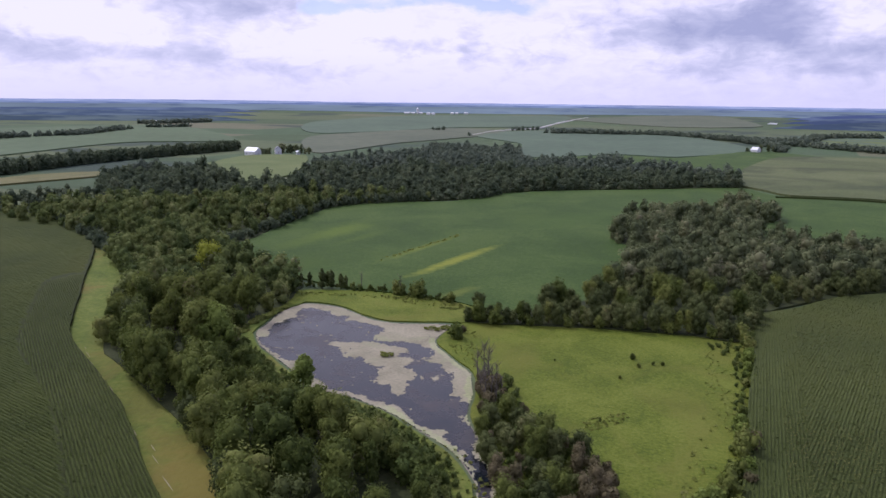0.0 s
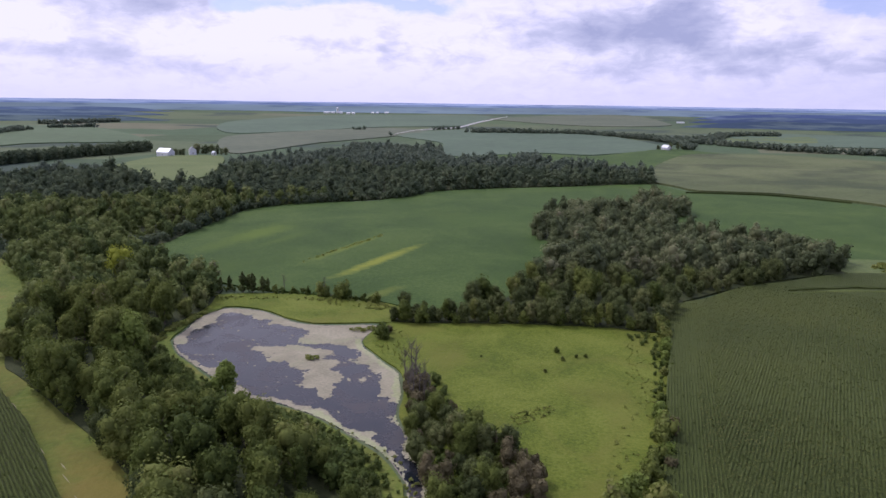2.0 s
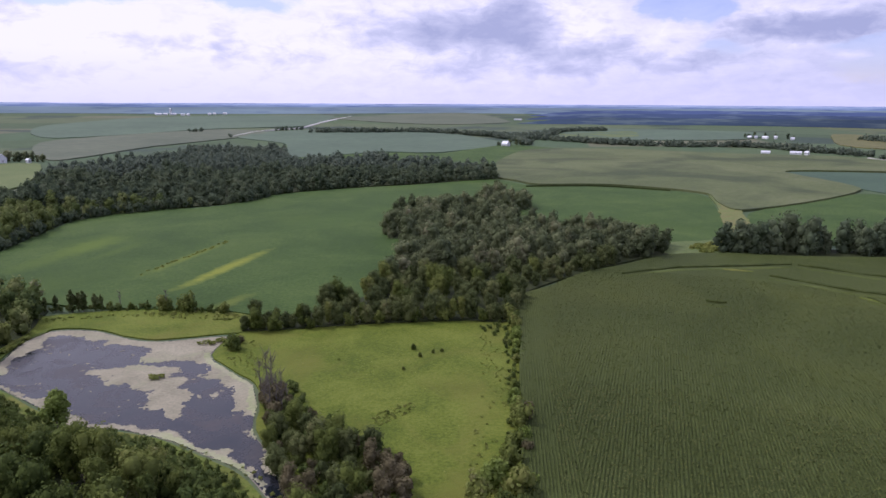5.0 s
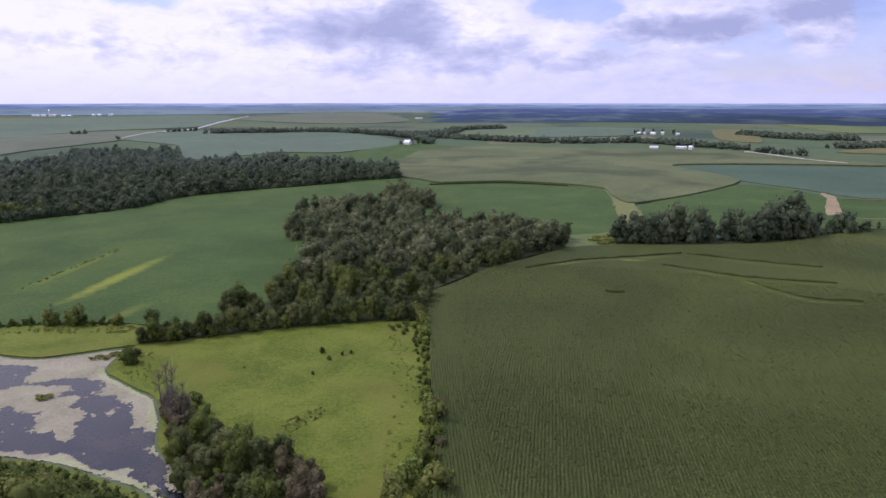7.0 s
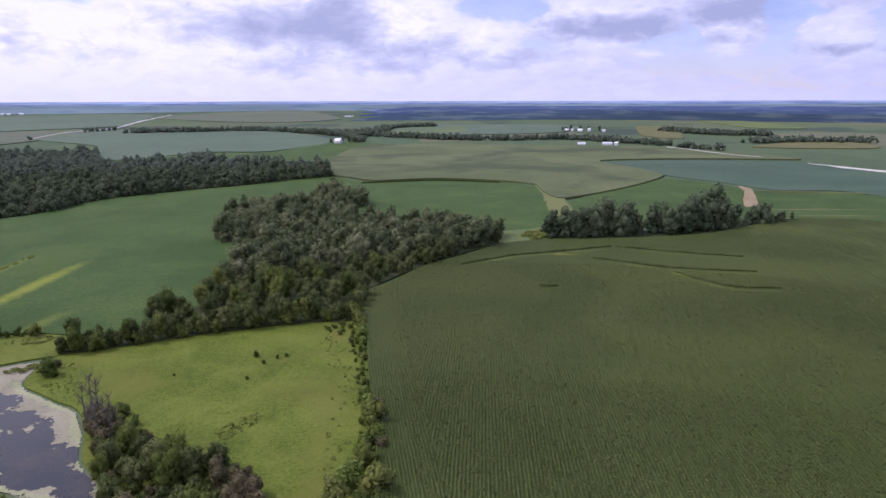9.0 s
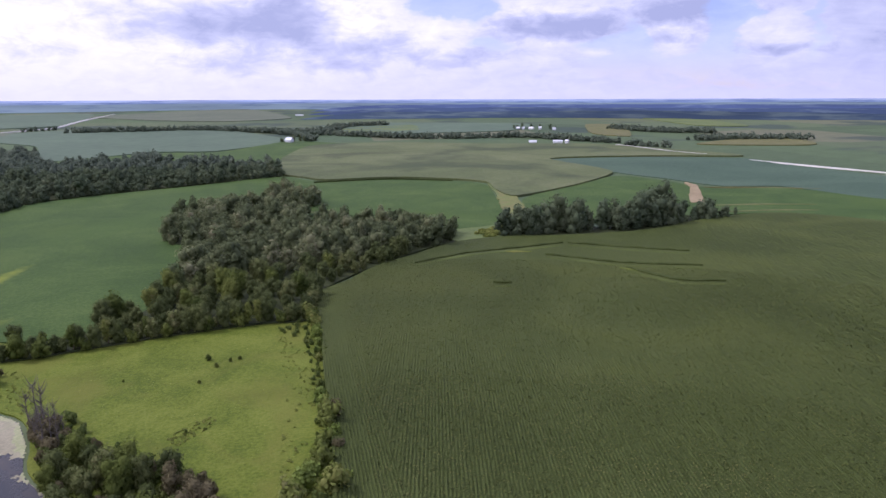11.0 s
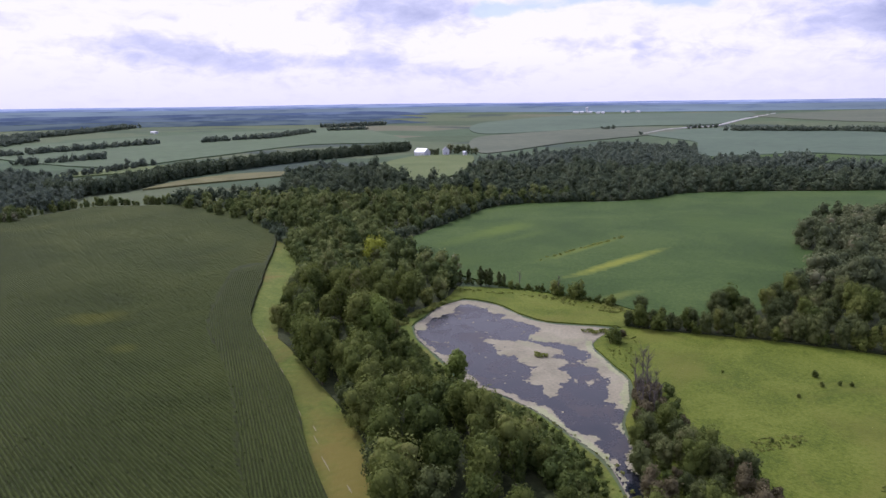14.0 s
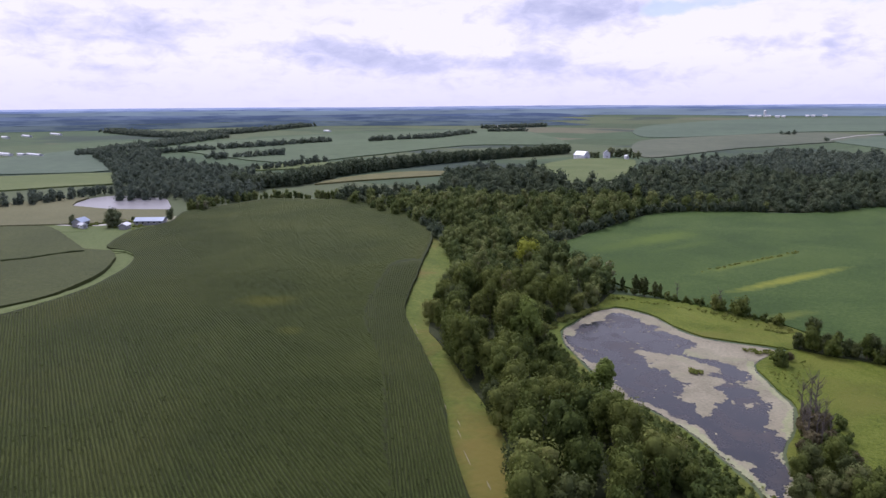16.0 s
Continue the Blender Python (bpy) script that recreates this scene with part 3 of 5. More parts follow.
# ---------------------------------------------------------------- plan, in metres
POND = [(-64, 229), (-63, 239), (-61, 254), (-54, 265), (-40, 261), (-27, 247), (-19, 242), (-7, 241), (4, 240), (-2, 223), (4, 206), (9, 195), (9, 180),
        (7, 166), (10, 151), (12, 134), (14, 112), (6, 112), (8, 133), (4, 146), (-4, 157), (-14, 169), (-26, 178), (-35, 182), (-48, 201), (-59, 216)]
CORN_LEFT = [(-44, 105), (-51, 118), (-62, 134), (-81, 165), (-100, 190), (-120, 215), (-130, 232), (-155, 290), (-197, 383), (-265, 455), (-315, 480), (-350, 470),
             (-390, 455), (-400, 400), (-400, 370), (-375, 335), (-370, 300), (-340, 258), (-319, 255), (-303, 246), (-287, 229), (-267, 191), (-262, 151), (-266, 100), (-171, 43)]
CORN_RIGHT = [(51, 104), (59, 121), (73, 150), (85, 177), (101, 210), (120, 251), (137, 259), (164, 276), (185, 283), (230, 297), (261, 290), (288, 274), (341, 255),
              (415, 255), (465, 235), (475, 170), (286, 70), (166, 37)]
CORN_BEYOND = [(-272, 157), (-271, 180), (-286, 213), (-310, 240), (-327, 250), (-344, 247), (-430, 285), (-460, 270), (-500, 225), (-303, 107)]
SOY_FIELD = [(-116, 352), (-116, 365), (-101, 435), (-80, 520), (-35, 545), (10, 555), (60, 610), (115, 630), (195, 645), (285, 665), (300, 605), (365, 580),
             (405, 530), (410, 490), (360, 415), (315, 350), (287, 326), (247, 324), (190, 320), (127, 305), (90, 290), (70, 272), (50, 262), (30, 256),
             (14, 262), (2, 272), (-9, 277), (-31, 285), (-55, 297), (-94, 330)]
WOOD_POND = [(-37, 113), (-44, 128), (-55, 147), (-70, 165), (-86, 184), (-110, 212), (-124, 250), (-134, 286), (-158, 326), (-174, 351), (-156, 389), (-105, 348),
             (-63, 299), (-61, 278), (-63, 260), (-70, 240), (-67, 217), (-60, 202), (-47, 185), (-36, 168), (-22, 159), (-8, 144), (0, 131), (3, 118), (4, 102)]
WOOD_NORTH = [(-335, 475), (-250, 425), (-185, 380), (-119, 369), (-104, 436), (-85, 515), (-35, 548), (30, 573), (60, 613), (115, 638), (290, 673), (325, 750),
              (185, 875), (100, 900), (125, 1125), (-5, 1130), (-65, 950), (-150, 825), (-150, 705), (-135, 630), (-180, 610), (-235, 715), (-320, 760), (-315, 650), (-275, 550)]
WOOD_EAST = [(9, 243), (24, 240), (49, 238), (81, 233), (105, 224), (123, 255), (148, 271), (180, 286), (212, 298), (233, 302), (246, 325), (233, 358), (221, 378), (188, 384),
             (195, 440), (235, 475), (245, 505), (230, 535), (190, 485), (160, 490), (125, 455), (102, 399), (107, 378), (96, 330), (75, 294), (57, 270), (34, 256), (15, 256)]

sheet("pond_bed", POND, 0.05, MUD, 5, 0.8, label="brown muddy bed of the pond", category="pond bed")
water_line = smooth_outline(POND, 3.0, 0.6, 4)
sheet("pond_water", POND, 0.14, WATER, 3.0, 0.6, label="dark still pond water under a cloudy sky", category="water")
sheet("far_pond_water", [(-510, 360), (-540, 395), (-540, 420), (-510, 425), (-480, 425), (-425, 378), (-465, 362)], 0.7, GLARE_WATER, 8, 1.5, label="pale far pond beside a farmyard", category="water")


def segment_distance(x, y, line):
    best = np.full(x.shape, 1e9)
    for (ax, ay), (bx, by) in zip(line, line[1:] + line[:1]):
        dx, dy = bx - ax, by - ay
        s = np.clip(((x - ax) * dx + (y - ay) * dy) / (dx * dx + dy * dy + 1e-9), 0, 1)
        best = np.minimum(best, np.hypot(x - ax - s * dx, y - ay - s * dy))
    return best


def build_algae():
    """Scum along the banks and torn mats out on the water, as thin floating flakes."""
    step = 0.5
    gx, gy = np.meshgrid(np.arange(-66, 18, step), np.arange(110, 268, step))
    ok = inside(water_line, gx, gy)
    edge = segment_distance(gx, gy, water_line)
    n1 = np.vectorize(lambda a, b: noise.fractal((a / 9, b / 9, 0.3), 1.0, 2.0, 5))(gx, gy)
    n2 = np.vectorize(lambda a, b: noise.fractal((a / 2.2, b / 2.2, 7.0), 0.8, 2.0, 3))(gx, gy)
    rim = np.where(gy > 232, 5.5, np.where(gx > -12, 3.2, 3.6)) * (1 + 0.7 * n1)
    rim = np.where((gx < -50) & (gy < 240), 1.4, rim)
    rim = np.where((gx > -2) & (gy > 178) & (gy < 225), 6.0 + 2.0 * n1, rim)
    rim = np.where((gx > 2) & (gy < 175), 1.2 + 3.0 * n1, rim)
    score = (rim - edge) / 2.5
    for cx, cy, rx, ry, turn in ((-21, 213, 14, 7, -0.2), (-9, 226, 13, 9, -0.5), (-13, 193, 8, 8, 0.2), (3, 203, 7, 13, 0.25), (-12, 185, 3, 7, 0.0), (-29, 218, 8, 4, 0.0),
                                 (-1, 190, 6, 6, 0.3), (-4, 233, 10, 7, -0.2), (2, 214, 7, 12, 0.2), (-14, 205, 9, 6, 0.3), (-8, 232, 12, 8, -0.2), (-2, 221, 8, 9, 0.2), (-16, 226, 7, 5, -0.3), (-53, 207, 3, 3, 0.5), (-52, 205, 2.5, 2.5, 0)):
        c, s = math.cos(turn), math.sin(turn)
        u, v = ((gx - cx) * c + (gy - cy) * s) / rx, (-(gx - cx) * s + (gy - cy) * c) / ry
        score = np.maximum(score, (1.0 - np.hypot(u, v)) * 1.3)
    for cx, cy, r in ((-6, 212, 4), (0, 190, 4.5), (-3, 199, 3.5), (-11, 219, 2.5)):
        score = score - 1.4 * np.exp(-((gx - cx) ** 2 + (gy - cy) ** 2) / r ** 2)
    score = score + 0.55 * n1 + 0.42 * n2
    border = np.where(gy > 225, 4.2, np.where((gx < -46) & (gy < 232), 1.0, 3.0)) * (0.85 + 0.45 * n1 + 0.25 * n2)
    border = np.where((gx > 4) & (gy < 178), 0.9 + 2.0 * n1, border)
    keep = ok & ((score > 0.12) | (edge < border))
    keep |= ok & (n2 > 0.62) & (n1 > 0.0)
    rng = np.random.default_rng(3)
    bank = (edge < border * 0.75) & ((gy < 172) | ((gx > -4) & (gy < 226)))
    for chosen, mat, label in ((keep & ~bank, ALGAE, "pale tan algae scum floating on the pond"), (keep & bank, DUCKWEED, "pale green duckweed along the pond bank")):
        x0, y0 = gx[chosen], gy[chosen]
        corners = np.array([(-0.5, -0.5), (0.5, -0.5), (0.5, 0.5), (-0.5, 0.5)]) * step * 1.04
        v = np.zeros((len(x0), 4, 3))
        v[:, :, 0] = x0[:, None] + corners[None, :, 0]
        v[:, :, 1] = y0[:, None] + corners[None, :, 1]
        v[:, :, :2] += 0.16 * np.stack([np.sin(v[:, :, 1] * 3.1 + v[:, :, 0]), np.cos(v[:, :, 0] * 2.7 - v[:, :, 1])], 2)
        v[:, :, 2] = 0.155 + 0.012 * rng.random(len(x0))[:, None]
        base = np.arange(len(x0))[:, None] * 4
        tris = np.concatenate([base + [0, 1, 2], base + [0, 2, 3]])
        tagged(new("algae_mat", mesh_from("algae_mat", v.reshape(-1, 3), tris, [mat])), label, "algae", kind="stuff")


build_algae()

# meadows and wood floors
sheet("bank_meadow", [(-66, 283), (-33, 284), (-5, 274), (13, 262), (12, 243), (2, 243), (-19, 244), (-27, 249), (-40, 263), (-54, 267), (-62, 258), (-68, 262)], 0.5, PASTURE, 4, 0.6,
      label="bright green grassy bank behind the pond", category="meadow")
sheet("pasture", [(-1, 223), (8, 242), (24, 240), (50, 238), (106, 224), (100, 205), (82, 163), (62, 121), (53, 100), (13, 100), (13, 134), (11, 151), (8, 166), (10, 180), (10, 195), (5, 206)],
      0.5, PASTURE, 4, 0.6, label="sunlit yellow-green pasture with scattered tufts", category="pasture")
sheet("bank_meadow", [(-58, 266), (-66, 256), (-71, 240), (-70, 215), (-62, 200), (-50, 182), (-38, 165), (-24, 156), (-10, 141), (-2, 129), (2, 116), (3, 100), (12, 100), (7, 118), (7, 133), (3, 145), (-5, 156),
                      (-15, 168), (-27, 177), (-36, 181), (-49, 200), (-60, 216), (-65, 229), (-64, 239), (-62, 254), (-55, 265)], 0.45, LANE, 4, 0.5, label="weedy grass along the wooded pond bank", category="meadow")
sheet("mown_lane", [(-33, 100), (-37, 124), (-51, 147), (-67, 167), (-83, 185), (-105, 209), (-118, 247), (-128, 277), (-145, 316), (-173, 357), (-188, 362), (-156, 288), (-131, 231),
                    (-121, 214), (-101, 189), (-80, 164), (-61, 133), (-50, 117), (-43, 100)], 0.3, LANE, 4, 0.5, label="mown grass lane with yellowed patches", category="grass lane")
tr = random.Random(8)
for k in range(12):
    v = k / 12 + tr.uniform(0, 0.05)
    x, y = -50 - 72 * v + tr.uniform(0.5, 4), 121 + 96 * v
    n = tr.uniform(1.5, 3.5)
    ribbon("worn_streak", [(x, y), (x - 0.62 * n, y + 0.8 * n), (x - 1.25 * n, y + 1.6 * n)], tr.uniform(0.25, 0.5), 0.40, TRACK, "pale worn streak in the mown lane", "track", 1.5)
sheet("wood_floor", [(x * 0.99, y) for x, y in WOOD_POND], 0.62, SHADED_LITTER, 6, 1.0, label="dark shaded floor of the pond wood", category="wood floor")
sheet("wood_floor", WOOD_NORTH, 0.9, SHADED_LITTER, 10, 3.0, label="dark shaded floor of the wide north wood", category="wood floor")
sheet("wood_floor", WOOD_EAST, 0.9, SHADED_LITTER, 6, 1.0, label="dark shaded floor of the east wood", category="wood floor")

# dark strip standing in for the shade below the tree row
sheet("wood_floor", [(262, 304), (304, 291), (350, 277), (412, 267), (420, 250), (350, 259), (300, 273), (262, 291)], 0.9, SHADED_LITTER, 6, 1.0, label="dark shaded ground under the tree row", category="wood floor")

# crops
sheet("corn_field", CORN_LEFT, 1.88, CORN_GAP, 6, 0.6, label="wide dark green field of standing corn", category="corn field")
sheet("corn_field", CORN_RIGHT, 2.1, CORN_EAST, 6, 0.6, label="dark green standing corn beside the pasture", category="corn field")
sheet("corn_field", CORN_BEYOND, 2.3, CORN_FAR, 6, 0.8, label="green corn behind a grassed waterway", category="corn field")
sheet("soybean_field", SOY_FIELD, 0.8, SOY, 8, 0.8, label="smooth deep green soybean field between the woods", category="soybean field")


def corn_rows(field, azimuth, spacing, keep, label, foot=1.7, leaf=CORN):
    """Standing rows: leafy ridges with dark gaps between them."""
    rng = np.random.default_rng(int(abs(azimuth) * 10) + 77)
    d = np.array([-math.sin(radians(azimuth)), math.cos(radians(azimuth))])
    s = np.array([d[1], -d[0]])
    pts = np.array(field, float)
    u, v = pts @ d, pts @ s
    us, vs = np.arange(u.min(), u.max(), 2.8), np.arange(v.min(), v.max(), spacing)
    gu, gv = np.meshgrid(us, vs)
    gu = gu + rng.uniform(-0.4, 0.4, gu.shape)
    x, y = gu * d[0] + gv * s[0], gu * d[1] + gv * s[1]
    ok = inside([tuple(p) for p in smooth_outline(field, 6)], x, y) & keep(x, y)
    wander = np.array([[noise.noise((a / 14, b / 14, azimuth)) for a, b in zip(ra[::8], rb[::8])] for ra, rb in zip(x, y)])
    wander = np.repeat(wander, 8, 1)[:, :gu.shape[1]]
    lean = rng.normal(0, 0.05, gu.shape) + 0.05 * wander
    top = 2.35 + rng.normal(0, 0.07, gu.shape) + 0.05 * wander
    whole = ok.copy()
    whole[:, 1:] &= ok[:, :-1]
    whole[:, :-1] &= ok[:, 1:]
    top = np.where(whole, top, foot * 0.98)
    half = spacing * 0.36 * (1 + rng.normal(0, 0.14, gu.shape))
    ring = np.stack([np.stack([x + s[0] * (lean + half * a), y + s[1] * (lean + half * a), np.where(b > 0, top * b, foot)], -1)
                     for a, b in ((-1, 0), (-0.45, 0.97), (0.45, 0.99), (1, 0))], 2)
    ident = np.arange(gu.size).reshape(gu.shape)
    link = ok[:, :-1] & ok[:, 1:]
    a, b = ident[:, :-1][link], ident[:, 1:][link]
    tris = []
    for k in range(3):
        tris += [np.stack([a * 4 + k, a * 4 + k + 1, b * 4 + k + 1], 1), np.stack([a * 4 + k, b * 4 + k + 1, b * 4 + k], 1)]
    tris = np.concatenate(tris)
    used, tris = np.unique(tris, return_inverse=True)
    tagged(new("corn_rows", mesh_from("corn_rows", ring.reshape(-1, 3)[used], tris.reshape(-1, 3), [leaf])), label, "corn", kind="stuff")


def corn_leaves(field, azimuth, spacing, keep, near, far, label, leaf):
    """Loose leaves and tassels over the rows, thinner farther off."""
    rng = np.random.default_rng(int(abs(azimuth) * 10) + 5)
    d = np.array([-math.sin(radians(azimuth)), math.cos(radians(azimuth))])
    s = np.array([d[1], -d[0]])
    pts = np.array(field, float)
    u, v = pts @ d, pts @ s
    first = v.min()
    count = int((u.max() - u.min()) * (v.max() - v.min()) / spacing * near)
    a = rng.uniform(u.min(), u.max(), count)
    row = rng.integers(0, int((v.max() - first) / spacing), count)
    b = first + row * spacing + rng.normal(0, spacing * 0.2, count)
    x, y = a * d[0] + b * s[0], a * d[1] + b * s[1]
    r = np.hypot(x, y)
    ok = (r > 95) & (r < 330) & (rng.random(count) < np.where(r < 190, 1.0, far / near))
    x, y = x[ok], y[ok]
    ok = inside([tuple(p) for p in smooth_outline(field, 6)], x, y) & keep(x, y)
    x, y = x[ok], y[ok]
    n = len(x)
    turn, tilt, size = rng.uniform(0, 6.28, n), rng.uniform(-0.7, 0.7, n), rng.uniform(0.22, 0.44, n)
    side = np.stack([np.cos(turn), np.sin(turn), np.sin(tilt)], 1) * (size * 0.75)[:, None]
    up = np.stack([-np.sin(turn) * 0.6, np.cos(turn) * 0.6, rng.uniform(0.1, 0.7, n)], 1) * (size * 0.5)[:, None]
    mid = np.stack([x, y, rng.uniform(2.30, 2.55, n)], 1)
    quad = np.stack([mid - side, mid - up, mid + side, mid + up], 1)
    base = np.arange(n)[:, None] * 4
    tris = np.concatenate([base + [0, 1, 2], base + [0, 2, 3]])
    tagged(new("corn_leaves", mesh_from("corn_leaves", quad.reshape(-1, 3), tris, [leaf])), label, "corn", kind="stuff")


EDGE_L = smooth_outline([(-30, 80), (-51, 118), (-62, 134), (-81, 165), (-100, 190), (-120, 215), (-130, 232), (-155, 290)], 6, closed=False)
EDGE_R = smooth_outline([(40, 80), (59, 121), (73, 150), (85, 177), (101, 210), (120, 251)], 6, closed=False)


def off_edge(line, x, y):
    best = np.full(x.shape, 1e9)
    for (ax, ay), (bx, by) in zip(line, line[1:]):
        dx, dy = bx - ax, by - ay
        s = np.clip(((x - ax) * dx + (y - ay) * dy) / (dx * dx + dy * dy), 0, 1)
        best = np.minimum(best, np.hypot(x - ax - s * dx, y - ay - s * dy))
    return best


corn_rows(CORN_LEFT, 33.5, 0.80, lambda x, y: (off_edge(EDGE_L, x, y) < 15), "corn headland rows along the mown lane", 1.85)
corn_rows(CORN_LEFT, 57.0, 0.95, lambda x, y: off_edge(EDGE_L, x, y) > 14.5, "straight rows of ripening corn", 1.85)
corn_rows(CORN_RIGHT, -24.5, 0.80, lambda x, y: (off_edge(EDGE_R, x, y) < 13), "corn headland rows along the pasture", leaf=CORN_EAST)
corn_rows(CORN_RIGHT, -36.0, 0.85, lambda x, y: off_edge(EDGE_R, x, y) > 12.5, "rows of corn across the gentle rise", 2.22, CORN_EAST)
corn_leaves(CORN_LEFT, 33.5, 0.80, lambda x, y: off_edge(EDGE_L, x, y) < 15, 1.6, 0.8, "loose corn leaves along the mown lane", CORN)
corn_leaves(CORN_LEFT, 57.0, 0.95, lambda x, y: off_edge(EDGE_L, x, y) > 14.5, 2.0, 0.9, "loose leaves and tassels of the wide corn", CORN)
corn_leaves(CORN_RIGHT, -24.5, 0.80, lambda x, y: off_edge(EDGE_R, x, y) < 13, 1.6, 0.8, "loose corn leaves along the pasture", CORN_EAST)
corn_leaves(CORN_RIGHT, -36.0, 0.85, lambda x, y: off_edge(EDGE_R, x, y) > 12.5, 2.2, 1.2, "loose leaves on the gentle rise", CORN_EAST)
corn_leaves(CORN_RIGHT, -36.4, 0.85, lambda x, y: off_edge(EDGE_R, x, y) > 8, 1.7, 0.9, "pale tassels over the corn on the rise", TASSEL)
# terraces in the corn, seen as darker standing edges
for line, width in (([(180, 268), (211, 271), (243, 264), (270, 258)], 3.2), ([(242, 243), (251, 226), (257, 211), (284, 182)], 2.6),
                    ([(252, 201), (252, 185), (254, 172), (267, 160)], 2.6), ([(272, 256), (289, 229), (306, 204)], 2.2), ([(186, 218), (189, 215), (192, 213)], 1.8)):
    ribbon("corn_terrace", line, width * 1.2, 3.1, CORN_TERRACE, "dark standing terrace edge in the corn", "terrace", 2.5)
    ribbon("grass_strip", [(x * 0.982, y * 0.982) for x, y in line], width * 1.3, 2.5, CORN_EDGE, "paler strip of grass along a corn terrace", "grass strip", 3.0)
for line in ([(231, 261), (236, 257), (241, 252)], [(250, 203), (252, 196), (254, 190)]):
    ribbon("grass_strip", line, 5.0, 2.6, LANE, "pale grass strip in the corn", "grass strip", 2.0)
sheet("waterway", [(-455, 262), (-262, 96), (-258, 190), (-296, 254), (-338, 266), (-374, 312), (-402, 302)], 0.6, HAY, 8, 0.6, label="green grass of the broad waterway", category="waterway")
ribbon("waterway", [(-340, 250), (-319, 256), (-303, 250), (-283, 225), (-268, 190), (-267, 158), (-280, 110)], 10, 1.6, HAY, "curving grassed waterway through the corn", "waterway")
sheet("waterway", [(-346, 264), (-372, 300), (-400, 292), (-366, 264), (-344, 249), (-322, 250), (-318, 257)], 0.9, HAY, 6, 1.0, label="bright grass below the farmyard", category="waterway")
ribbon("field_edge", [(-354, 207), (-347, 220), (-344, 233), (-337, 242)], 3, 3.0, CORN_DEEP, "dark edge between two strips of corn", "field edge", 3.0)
sheet("grassed_waterway", [(415, 490), (425, 475), (340, 365), (305, 335), (320, 320), (262, 294), (231, 302), (245, 328), (288, 328), (320, 362), (380, 440)], 1.0, HAY, 6, 1.5, label="green grassed waterway between fields", category="waterway")
sheet("dry_grass", [(395, 455), (415, 465), (335, 355), (304, 333), (298, 336)], 1.15, DRY_WATERWAY, 5, 3.5, label="tan dried grass in the waterway", category="grass")
sheet("soybean_field", [(375, 400), (470, 440), (560, 460), (565, 410), (550, 345), (600, 305), (595, 215), (480, 185), (470, 240), (430, 262), (339, 295), (322, 335)], 0.8, SOY, 8, 1.0, label="green soybean field behind the tree row", category="soybean field")
sheet("soybean_field", [(640, 635), (765, 580), (850, 490), (810, 420), (740, 230), (600, 220), (610, 315), (570, 350), (580, 415), (585, 475)], 0.9, TEAL, 10, 1.0, label="blue-green soybean field on the slope", category="soybean field")
sheet("bare_soil", [(540, 362), (568, 386), (556, 366), (505, 327), (470, 303), (460, 306), (495, 332)], 1.1, SOIL, 6, 1.5, label="tan patch of bare soil", category="soil")
for line in ([(460, 290), (495, 270), (525, 245)], [(440, 268), (475, 251), (500, 231)], [(550, 355), (585, 325), (620, 285)]):
    ribbon("grass_strip", line, 5, 1.1, TAN, "pale grass strip between soybean rows", "grass strip")
sheet("corn_field", [(295, 688), (302, 645), (308, 608), (370, 588), (410, 538), (420, 500), (380, 412), (580, 482), (648, 640), (780, 592), (880, 510), (905, 595), (895, 785), (765, 905), (670, 1025), (520, 1055), (375, 860)],
      2.0, OLIVE, 12, 1.0, label="olive tasselled corn on the far slope", category="corn field")
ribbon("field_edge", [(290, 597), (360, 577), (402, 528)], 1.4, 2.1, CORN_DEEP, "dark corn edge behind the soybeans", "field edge")

